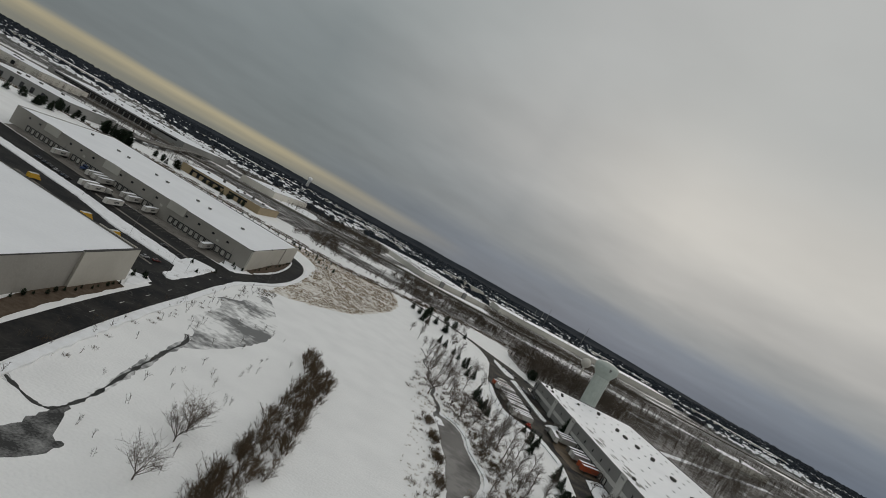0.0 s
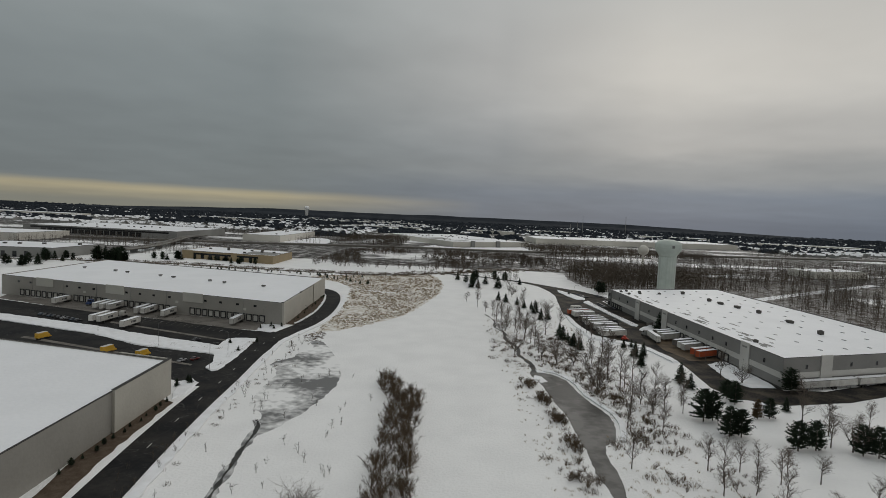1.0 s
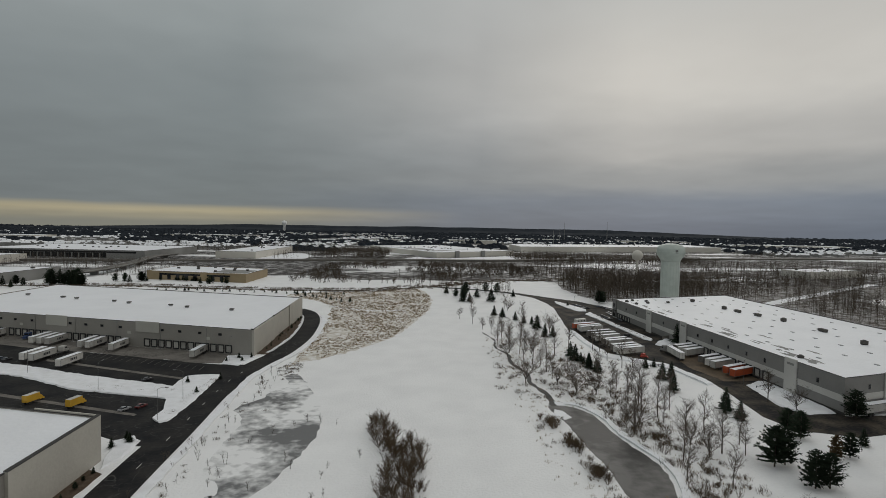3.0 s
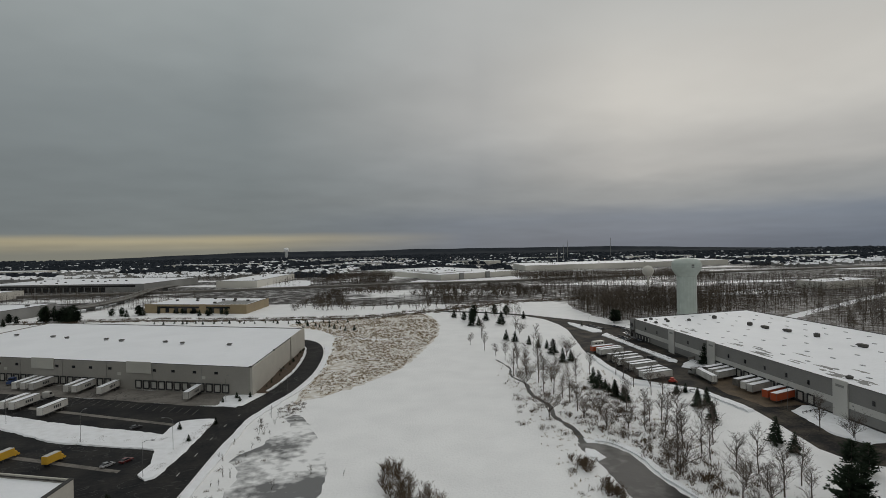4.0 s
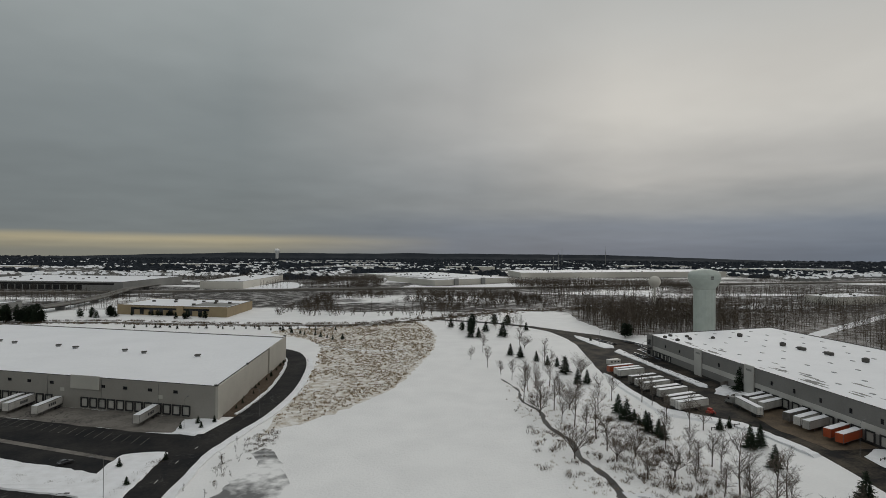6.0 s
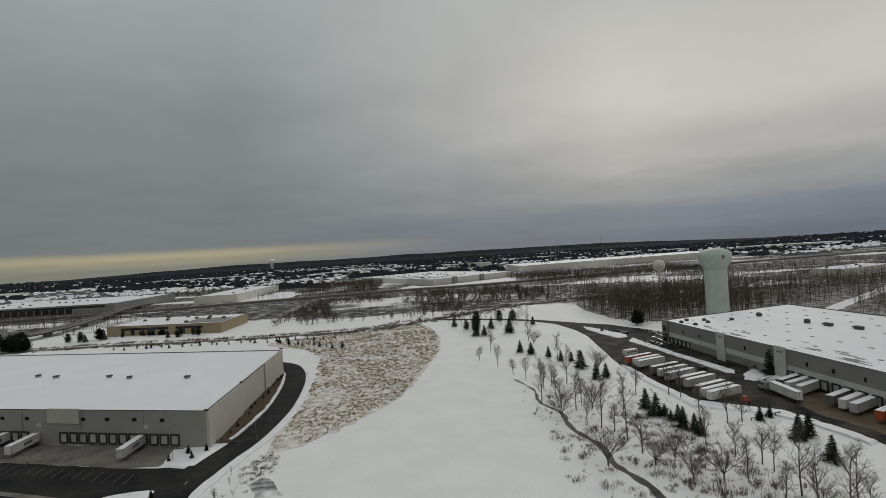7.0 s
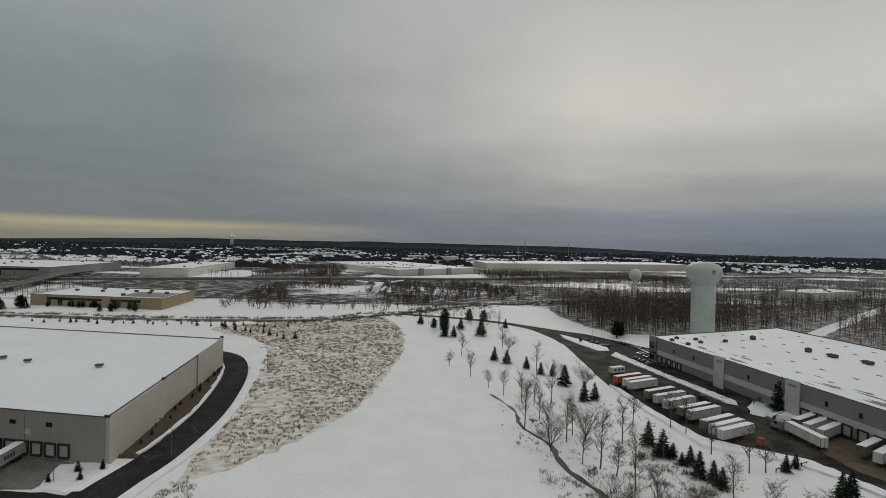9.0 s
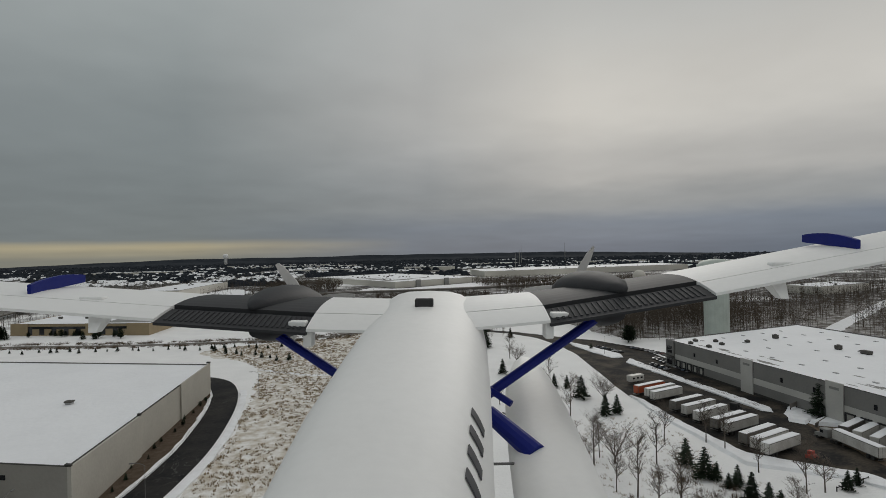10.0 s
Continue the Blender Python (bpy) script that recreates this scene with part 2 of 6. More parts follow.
M_BRUSH = mat("brown_brush", (0.14, 0.105, 0.072), (0.066, 0.050, 0.036), 0.95, 3.0, 8.0, 0.0, amount=0.9, spec=0.06)
M_MUDPAD = mat("muddy_pad", (0.15, 0.115, 0.08), (0.075, 0.06, 0.048), 0.85, 6.0, 8.0, 0.15, amount=0.9, spec=0.06)
M_WOODS = mat("bare_woods", (0.105, 0.086, 0.068), (0.055, 0.046, 0.038), 0.95, 25.0, 10.0, 0.0, amount=0.9, spec=0.06)
# far woods: distance haze is put into the colour as a bluish tint
M_HAZEWOODS = mat("haze_tinted_woods", (0.020, 0.025, 0.032), (0.040, 0.045, 0.053), 0.95, 120.0, 20.0, 0.0, amount=0.8, spec=0.06)
M_TOWER = mat("pale_green_tank_paint", (0.44, 0.49, 0.45), (0.34, 0.38, 0.35), 0.5, 6.0, 6.0, 0.05, amount=0.7)
M_TAN = mat("tan_brick", (0.30, 0.235, 0.14), (0.22, 0.17, 0.105), 0.85, 6.0, 10.0, 0.1)
M_FARWALL = mat("pale_far_wall", (0.60, 0.575, 0.52), (0.50, 0.48, 0.43), 0.85, 20.0, 10.0, 0.1)
M_FARGREY = mat("grey_far_wall", (0.27, 0.27, 0.26), (0.20, 0.20, 0.19), 0.85, 20.0, 10.0, 0.1, spec=0.06)
M_ROADFAR = mat("highway_surface", (0.17, 0.16, 0.145), (0.11, 0.105, 0.10), 0.8, 15.0, spec=0.06)
M_FOAM = mat("white_foam_skin", (0.78, 0.78, 0.77), (0.68, 0.68, 0.67), 0.55, 0.35, 30.0, 0.02, amount=0.5)
M_PLASTIC = mat("charcoal_plastic", (0.030, 0.031, 0.034), (0.045, 0.045, 0.048), 0.6, 0.06, 10.0, 0.05, spec=0.16)
M_BLUE = mat("blue_plastic", (0.002, 0.010, 0.17), (0.002, 0.008, 0.12), 0.5, 0.08, 10.0, 0.03, spec=0.25)
M_LETTER = mat("grey_decal", (0.05, 0.05, 0.055), None, 0.5, 0.05, bump=0)
M_PROP = mat("pale_propeller", (0.48, 0.47, 0.46), None, 0.45, 0.05, bump=0)
M_CARS = [mat("car_paint", c, None, 0.3, 1.0, bump=0, coat=0.5) for c in ((0.03, 0.03, 0.035), (0.32, 0.32, 0.33), (0.12, 0.02, 0.02), (0.05, 0.07, 0.10), (0.55, 0.55, 0.55))]

# ---------------- mesh tools ----------------


def box(bm, x0, y0, z0, x1, y1, z1):
    vs = [bm.verts.new(p) for p in ((x0, y0, z0), (x1, y0, z0), (x1, y1, z0), (x0, y1, z0), (x0, y0, z1), (x1, y0, z1), (x1, y1, z1), (x0, y1, z1))]
    for f in ((3, 2, 1, 0), (4, 5, 6, 7), (0, 1, 5, 4), (1, 2, 6, 5), (2, 3, 7, 6), (3, 0, 4, 7)):
        bm.faces.new([vs[i] for i in f])
    return vs


def bevelled_box(bm, x0, y0, z0, x1, y1, z1, r):
    t = bmesh.new()
    box(t, x0, y0, z0, x1, y1, z1)
    bmesh.ops.bevel(t, geom=t.edges[:], offset=r, segments=2, affect="EDGES", profile=0.5)
    me = bpy.data.meshes.new("tmp")
    t.to_mesh(me)
    t.free()
    bm.from_mesh(me)
    bpy.data.meshes.remove(me)


def tube(bm, a, b, ra, rb, n=8, caps=True):
    a, b = Vector(a), Vector(b)
    q = (b - a).to_track_quat("Z", "Y").to_matrix()
    rings = []
    for c, r in ((a, ra), (b, rb)):
        rings.append([bm.verts.new(c + q @ Vector((r * math.cos(2 * math.pi * i / n), r * math.sin(2 * math.pi * i / n), 0))) for i in range(n)])
    for i in range(n):
        bm.faces.new((rings[0][i], rings[0][(i + 1) % n], rings[1][(i + 1) % n], rings[1][i]))
    if caps:
        bm.faces.new(rings[0][::-1])
        bm.faces.new(rings[1])


def loft(bm, rings, caps=True):
    vr = [[bm.verts.new(p) for p in r] for r in rings]
    n = len(vr[0])
    for a, b in zip(vr, vr[1:]):
        for i in range(n):
            bm.faces.new((a[i], a[(i + 1) % n], b[(i + 1) % n], b[i]))
    if caps:
        bm.faces.new(vr[0][::-1])
        bm.faces.new(vr[-1])


def lathe(bm, prof, n=32):
    loft(bm, [[(r * math.cos(2 * math.pi * i / n), r * math.sin(2 * math.pi * i / n), z) for i in range(n)] for r, z in prof])


def slab(bm, pts, z0, z1, step=0.0, rough=0.0, seed=1, inset=0.0):
    """A sheet with an outline and thickness; step and rough break up its edge, inset slopes its sides."""
    rnd = random.Random(seed)
    out = []
    for (ax, ay), (bx, by) in zip(pts, pts[1:] + pts[:1]):
        n = max(1, int(math.hypot(bx - ax, by - ay) / step)) if step else 1
        for i in range(n):
            k = i / n
            out.append((ax + (bx - ax) * k + rnd.uniform(-rough, rough), ay + (by - ay) * k + rnd.uniform(-rough, rough)))
    out = [p for i, p in enumerate(out) if math.hypot(p[0] - out[i - 1][0], p[1] - out[i - 1][1]) > 1e-3]
    cx, cy = sum(p[0] for p in out) / len(out), sum(p[1] for p in out) / len(out)
    lo = [bm.verts.new((x, y, z0)) for x, y in out]
    hi = []
    for x, y in out:
        d = math.hypot(x - cx, y - cy) or 1
        k = max(0.0, 1 - inset / d)
        hi.append(bm.verts.new((cx + (x - cx) * k, cy + (y - cy) * k, z1 + (rnd.uniform(-rough, rough) * 0.3 if z1 > 0.2 else 0.0))))
    n = len(out)
    for i in range(n):
        bm.faces.new((lo[i], lo[(i + 1) % n], hi[(i + 1) % n], hi[i]))
    for tri in geometry.tessellate_polygon([[Vector((p.co.x, p.co.y, 0)) for p in hi]]):
        bm.faces.new([hi[i] for i in tri])
    bmesh.ops.recalc_face_normals(bm, faces=bm.faces[:])


def finish(name, bm, material, smooth=False):
    me = bpy.data.meshes.new(name)
    bm.to_mesh(me)
    bm.free()
    me.materials.append(material)
    if smooth:
        for p in me.polygons:
            p.use_smooth = True
    return me


def part(name, bm, material, parent, label="", smooth=False):
    ob = new(name, finish(name, bm, material, smooth) if isinstance(bm, bmesh.types.BMesh) else bm)
    ob.parent = parent
    return tagged(ob, label)


def thing(name, label, category, group="", m=None, kind=""):
    ob = tagged(new(name), label, category, group, kind)
    ob.empty_display_size = 0.5
    if m is not None:
        ob.matrix_basis = m
    return ob


def sheet(name, label, category, pts, z0, z1, material, step=0.0, rough=0.0, kind="structure", inset=0.0, seed=1):
    bm = bmesh.new()
    slab(bm, pts, z0, z1, step, rough, seed, inset)
    return tagged(new(name, finish(name, bm, material)), label, category, "", kind)


def ribbon(centre, widths):
    """Outline of a road along a centre line."""
    left, right = [], []
    for i, (x, y) in enumerate(centre):
        ax, ay = centre[max(0, i - 1)]
        bx, by = centre[min(len(centre) - 1, i + 1)]
        d = math.hypot(bx - ax, by - ay)
        nx, ny = -(by - ay) / d, (bx - ax) / d
        w = widths if isinstance(widths, (int, float)) else widths[i]
        left.append((x + nx * w / 2, y + ny * w / 2))
        right.append((x - nx * w / 2, y - ny * w / 2))
    return left + right[::-1]


def smooth_line(pts, n=6):
    out = []
    P = [pts[0]] + list(pts) + [pts[-1]]
    for i in range(1, len(P) - 2):
        for k in range(n):
            t = k / n
            out.append(tuple(0.5 * (2 * P[i][c] + (P[i + 1][c] - P[i - 1][c]) * t + (2 * P[i - 1][c] - 5 * P[i][c] + 4 * P[i + 1][c] - P[i + 2][c]) * t * t
                                    + (3 * P[i][c] - P[i - 1][c] - 3 * P[i + 1][c] + P[i + 2][c]) * t ** 3) for c in (0, 1)))
    out.append(pts[-1])
    return out


# ---------------- ground, roads, water ----------------
bm = bmesh.new()
xs = [-4700, -2500, -1200, -600, -300, -150, 0, 150, 300, 600, 1200, 2500, 4700]
ys = [-600, -300, -100, 0, 100, 200, 300, 400, 600, 900, 1400, 2200, 3300, 4900]
grid = [[bm.verts.new((x, y, 0)) for x in xs] for y in ys]
for a, b in zip(grid, grid[1:]):
    for i in range(len(xs) - 1):
        bm.faces.new((a[i], a[i + 1], b[i + 1], b[i]))
tagged(new("ground", finish("ground", bm, M_LAND)), "snow-covered flat land broken by bare woods toward the horizon", "ground", "", "structure")

ROAD_W = smooth_line([(-5, -90), (-34, 10), (-51, 60), (-58, 84), (-63, 120), (-66, 150), (-68, 180), (-70, 205), (-71, 228), (-68.5, 246), (-65, 264), (-63.5, 290), (-65, 315), (-68, 338), (-73, 358), (-80, 372), (-92, 380), (-120, 385)])
sheet("road_west", "dark wet asphalt service road curving round the warehouse", "road", ribbon(ROAD_W, 8.6), -0.1, 0.06, M_ASPHALT)
sheet("parking_lot_west", "dark wet asphalt truck yard with thin snow traces", "parking lot",
      [(-72, 246), (-82, 246), (-92, 248), (-124, 258), (-170, 270), (-236, 292), (-262, 285), (-230, 232), (-166, 212), (-118, 196), (-74, 172), (-66, 172), (-66, 236)], -0.1, 0.03, M_ASPHALT)
sheet("concrete_apron", "stained concrete loading apron along the dock wall", "apron",
      [(-82, 247), (-92, 248), (-124, 258), (-170, 270), (-232, 292), (-236, 303.5), (-80, 260)], -0.1, 0.06, M_CONC, 6.0, 0.5)
sheet("concrete_strip", "pale concrete strip across the asphalt truck yard", "paving", [(-147, 250.8), (-87, 228.2), (-87, 226.4), (-146, 248.2)], 0.0, 0.05, M_CONC)
sheet("concrete_strip", "pale concrete strip beside the parked yellow trucks", "paving", [(-160, 219), (-84, 193.2), (-84, 191.6), (-160, 216.6)], 0.0, 0.05, M_CONC)
sheet("mulch_bed", "bare brown planting bed under the warehouse end wall", "planting bed", [(-73.6, 262), (-69.5, 262), (-68.6, 275), (-68.4, 296), (-72.6, 330), (-76, 352), (-77.3, 354), (-75.8, 300)], 0.0, 0.12, M_MUD, 3.0, 0.35)
sheet("mulch_bed", "bare brown planting bed beside the nearer warehouse", "planting bed", [(-77, 160), (-72.6, 158), (-70.4, 128), (-64.5, 90), (-58, 66), (-62, 64), (-72, 104), (-77.2, 136)], 0.0, 0.12, M_MUD, 3.0, 0.35)


def snow_island(name, label, pts, h=0.35, seed=3, inset=0.6):
    return sheet(name, label, "snow bank", pts, 0.0, h, M_SNOW, 2.0, 0.28, "", inset, seed)


snow_island("snow_island", "ploughed snow on the planted island beside the road", [(-76, 231.5), (-86, 230), (-85.5, 218), (-118, 229), (-150, 241.5), (-205, 257), (-203, 247), (-139, 227), (-114, 213.5), (-82, 206), (-78, 196), (-77.5, 189), (-75, 186.5), (-73, 188), (-73.5, 205), (-75.3, 226)], 0.4, 5)
snow_island("snow_island", "snowy planted corner with small shrubs by the warehouse", [(-81.5, 246.6), (-84, 259), (-75, 260.5), (-71.8, 257), (-74.6, 244)], 0.35, 6)
snow_island("snow_island", "rounded snow island with small conifers at the junction", [(-76.6, 166.5), (-79.5, 175), (-76.5, 178), (-73.6, 175), (-72.4, 165), (-74, 160)], 0.35, 7)
for i, line in enumerate((ribbon([(p[0] + 6.2, p[1]) for p in ROAD_W[18:84]], 2.2), ribbon([(p[0] - 4.9, p[1]) for p in ROAD_W[60:84]], 0.8))):
    sheet("snow_bank", "long low ridge of ploughed snow along the road", "snow bank", line, 0.0, 0.45, M_SNOW, 2.5, 0.3, "", 0.0, 20 + i)

# painted lane marks on the road
lane = thing("lane_marking", "worn pale lane dashes on the dark asphalt road", "road marking", "", None, "structure")
for i in range(26, 52, 3):
    (ax, ay), (bx, by) = ROAD_W[i], ROAD_W[i + 1]
    bm = bmesh.new()
    slab(bm, ribbon([(ax, ay), (ax + (bx - ax) * 0.5, ay + (by - ay) * 0.5)], 0.18), 0.055, 0.068)
    part("dash", bm, M_BAND, lane)

# frozen pond and creek on the west
sheet("frozen_pond", "grey partly frozen pond dusted with drifting snow", "pond", smooth_line([(-54.9, 231), (-50.3, 221.1), (-54.3, 214.1), (-54.4, 207.6), (-59.6, 198.8), (-54.5, 188.1), (-53.8, 174.6), (-52.8, 160.4), (-47.6, 153.3), (-45.6, 147.6), (-44, 139.9), (-40, 146), (-36, 160), (-33, 180), (-36, 200), (-43, 218), (-51, 234), (-54.9, 231)], 5), -0.1, 0.03, M_ICE, 2.0, 0.5)
CREEK_W = smooth_line([(-60, 95.5), (-53.4, 92.1), (-48.6, 90.2), (-44.2, 88.8), (-41.8, 89.6), (-40.9, 93.2), (-40.8, 99.1), (-41.5, 104.5), (-42.7, 114.0), (-43.0, 117.7), (-44.1, 130.7), (-44.9, 143.5), (-47, 149)])
sheet("creek_ice", "grey ice shelf along the narrow open creek", "ice", ribbon(CREEK_W, [1.1 + 1.2 * math.sin(i * 0.37) ** 2 for i in range(len(CREEK_W))]), -0.1, 0.02, M_ICE, 1.2, 0.35)
sheet("creek", "narrow dark open creek winding through snow", "creek", ribbon(CREEK_W, [0.35 + 0.75 * math.sin(i * 0.45) ** 2 for i in range(len(CREEK_W))]), -0.1, 0.035, M_WATER, 0.9, 0.16)
sheet("marsh_pool", "dark slushy pool at the mouth of the creek", "pool", smooth_line([(-60, 62), (-50, 72), (-42.5, 80.0), (-41.9, 84.8), (-41.5, 89.2), (-40.8, 92.7), (-38.7, 87.7), (-36.6, 83.6), (-34.4, 82.7), (-34.8, 78.5), (-37.1, 74.0), (-42, 62), (-50, 54), (-60, 62)], 4), -0.1, 0.03, M_SLUSH, 0.9, 0.4)
# stream on the east
STREAM = smooth_line([(21, 312), (24.6, 294), (23.4, 280), (27, 266), (26.2, 252), (29.6, 238), (28.6, 226), (31.4, 214), (31, 203)])
sheet("creek", "thin dark creek between snowy banks and brush", "creek", ribbon(STREAM, [0.5 + 1.1 * i / len(STREAM) + 0.5 * math.sin(i * 0.9) ** 2 for i in range(len(STREAM))]), -0.1, 0.035, M_WATER, 2.0, 0.3)
sheet("stream_pool", "wide dark open pool of the stream with greyish ice", "pool", smooth_line([(29.6, 203), (33, 203.5), (37.5, 200.5), (40.8, 193.2), (41.8, 180.0), (43.6, 171.5), (45.3, 163.9), (45.0, 157.1), (42.0, 146.7), (39.2, 144.1), (37.5, 139.1), (37, 128), (35, 114), (32.6, 126), (33.4, 139.2), (33.1, 143.6), (33.4, 151.0), (33.4, 162.2), (32.2, 173.6), (31.0, 189.7), (29.4, 199), (29.6, 203)], 4), -0.1, 0.035, M_POOL, 1.6, 0.3)
snow_island("pool_bank", "low snowy bank rim along the stream pool", ribbon(smooth_line([(34.5, 204.5), (39, 202), (42.4, 193.8), (43.4, 180.6), (45.3, 172.3), (47.1, 164.3), (46.8, 156.6), (43.8, 146.2)], 3), 1.6), 0.45, 33, 0.0)
for i, p in enumerate(([(30.5, 200), (33, 198.5), (34, 193), (31, 191), (29.5, 195)], [(32, 207), (35, 206), (35, 203), (32, 203)])):
    snow_island("ice_floe", "snow-covered ice floe on the dark pool", p, 0.15, 30 + i, 0.4)

# eastern yard
sheet("parking_lot_east", "dark wet asphalt truck yard and lane beside the grey warehouse", "parking lot",
      [(60, 470), (72, 448), (76, 420), (76, 395), (69, 345), (66, 322), (68, 268), (74, 262.5), (85, 255), (88, 249), (91.5, 226), (88.5, 195), (91, 185), (104, 180), (128, 186), (165, 203), (205, 222), (205, 231), (165, 214), (128, 197), (113, 196), (116, 240), (115, 280), (111.6, 318), (111, 340), (110, 364), (112, 405), (100, 432), (84, 450), (66, 474)], -0.1, 0.03, M_YARD, 6.0, 0.25)
sheet("concrete_apron", "muddy brown concrete pad under the docked trailers", "apron", [(97, 230), (93, 250), (95, 262), (97, 274), (101, 288), (112.5, 284), (114.5, 250), (115.5, 232)], 0.0, 0.05, M_MUDPAD, 4.0, 0.5)
snow_island("snow_island", "long snowy divider with dark shrubs in the car park", [(89.5, 373), (94.6, 381), (95.6, 362), (96.2, 350), (98, 327), (101, 300), (98.7, 296.5), (96.6, 299), (95, 315), (93, 342), (91.5, 356)], 0.4, 41)
snow_island("snow_island", "looped snow island at the car park entrance", [(84, 430), (90, 415), (95.5, 391), (94, 384.5), (88, 384), (85, 398), (82.5, 418)], 0.35, 42)
snow_island("snow_island", "snow heap with a low wooden sign by the warehouse", [(101, 295), (107, 301), (111.3, 300), (110.5, 292), (99, 285), (97, 288)], 0.7, 43, 1.2)
snow_island("snow_island", "snowy lawn corner between dock yard and road", [(102, 226), (109, 231), (115, 229), (112.6, 205), (111.8, 198), (103, 197), (99, 204)], 0.35, 44)
snow_island("snow_bank", "ridge of ploughed snow along the yard edge", [(66.5, 322), (68, 318), (67, 290), (68.5, 267), (76, 260.5), (86.5, 252), (90, 236), (91, 226), (88.5, 225), (86, 240), (82, 250), (72, 257), (65, 262), (64.5, 300)], 0.6, 45, 0.9)
snow_island("snow_bank", "long ploughed snow ridge along the warehouse lane", [(110.6, 362), (112.4, 345), (112.6, 325), (113, 305), (109.8, 303), (110.0, 322), (110.4, 345)], 0.5, 46, 0.5)
snow_island("snow_bank", "wedge of cleared snow on a low loading ramp", [(101, 286), (109, 289), (112, 283.5), (108, 280.5), (101, 283.5)], 1.0, 47, 0.7)

# country road, highway and rails farther on
FAR_ROAD = smooth_line([(-420, 455), (-313, 482), (-233, 488), (-165, 478), (-100, 476), (-50, 482), (-5, 512), (34, 548), (80, 578), (160, 600), (320, 640)])
sheet("road_far", "grey road with roadside brush across snowy fields", "road", ribbon(FAR_ROAD, 7.0), -0.1, 0.05, M_ROADFAR)
HIGHWAY = smooth_line([(-900, 690), (-640, 720), (-362, 764), (-162, 819), (-38, 850), (94, 868), (300, 945), (464, 995), (900, 1120)])
sheet("highway", "pale raised highway embankment crossing the plain", "road", ribbon(HIGHWAY, 15.0), 0.0, 2.6, M_ROADFAR, inset=0.0)
RAMP = smooth_line([(-330, 520), (-322, 560), (-331, 634), (-355, 720), (-375, 790), (-380, 860)])
overpass = thing("overpass_ramp", "grey concrete bridge ramp crossing over the highway", "bridge", "", None, "structure")
# girders get a near-black colour that paints in the shade below the deck
for name, w0, z0, z1, m, label in (("deck", 11.0, 4.2, 5.0, M_ROADFAR, ""), ("girder", 8.0, 3.3, 4.2, M_COPING, "bridge girders coloured dark for the shade under the deck")):
    bm = bmesh.new()
    slab(bm, ribbon(RAMP, w0), z0, z1)
    part(name, bm, m, overpass, label)
for side in (-1, 1):
    bm = bmesh.new()
    rail = [(x + side * 5.3, y) for x, y in RAMP]
    slab(bm, ribbon(rail, 0.4), 5.0, 5.9)
    part("parapet", bm, M_FARGREY, overpass)
for x, y in RAMP[2::5]:
    bm = bmesh.new()
    bevelled_box(bm, x - 4, y - 0.7, 0, x + 4, y + 0.7, 3.3, 0.1)
    part("pier", bm, M_FARGREY, overpass)
sheet("road_spur", "asphalt spur road joining the yard to the field road", "road", ribbon(smooth_line([(64, 470), (40, 490), (10, 505), (-5, 512)]), 7.0), -0.1, 0.045, M_ASPHALT)
sheet("yard_fields", "straw-coloured grass field half covered by snow", "field", smooth_line([(-57, 243), (-52, 252), (-42, 262), (-22, 300), (-6, 380), (-4, 446), (-18, 500), (-50, 472), (-88, 462), (-108, 446), (-100, 430), (-78, 412), (-66, 386), (-62, 358), (-58, 322), (-56, 290), (-57, 262), (-57, 243)], 4), -0.1, 0.03, M_GRASSGROUND, 3.0, 1.0)
sheet("woods_floor", "brown leaf litter and thin snow under bare woods", "woodland floor", smooth_line([(116, 436), (150, 430), (200, 436), (216, 470), (216, 560), (160, 575), (118, 560), (110, 500), (116, 436)], 4), -0.1, 0.03, M_WOODFLOOR, 6.0, 2.0)
sheet("woods_floor", "brown leaf litter and thin snow beside the rail lines", "woodland floor", [(218, 250), (300, 255), (325, 320), (325, 465), (485, 470), (480, 565), (218, 560), (212, 420)], -0.1, 0.03, M_WOODFLOOR, 6.0, 2.0)
sheet("snow_track", "packed snow track crossing the grass field", "track", ribbon(smooth_line([(-68, 392), (-58, 386), (-46, 378), (-34, 376), (-20, 380)]), 2.6), 0.0, 0.06, M_SNOW, 2.0, 0.3)
for i in range(24):
    x = -86 - 3.1 * i
    y = 252 + 0.0 * i - 0.36 * (x + 86)
    sheet("stall_line", "faded painted stall line on the asphalt yard", "road marking", ribbon([(x, y - 14.5), (x - 0.3, y - 9.0)], 0.16), 0.0, 0.038, M_CONC)
WOOD_ROAD = smooth_line([(213, 409), (266, 452), (326, 497), (386, 543), (450, 590)])
sheet("snow_road", "snow-covered track cutting through bare woods", "track", ribbon(WOOD_ROAD, 9.0), 0.0, 0.06, M_SNOW, 4.0, 0.5)

sheet("snow_field", "open white snow field before the far factory", "field", smooth_line([(-50, 838), (40, 862), (128, 884), (165, 1035), (90, 985), (8, 925), (-30, 960), (-50, 838)], 4), 0.0, 0.06, M_SNOW, 12.0, 5.0)
sheet("snow_field", "long white snow strip along the edge of the woods", "field", smooth_line([(120, 800), (216, 800), (340, 792), (480, 800), (470, 770), (330, 760), (200, 768), (120, 800)], 4), 0.0, 0.06, M_SNOW, 12.0, 5.0)
sheet("snow_field", "snowy lot beside the plain box warehouse", "field", smooth_line([(-254, 836), (-205, 850), (-190, 905), (-215, 1000), (-250, 1010), (-254, 836)], 4), 0.0, 0.06, M_SNOW, 12.0, 5.0)

# ---------------- warehouses ----------------


def frame_map(ex, ey):
    return lambda u, v, z: (u * ex[0] + v * ey[0], u * ex[1] + v * ey[1], z)


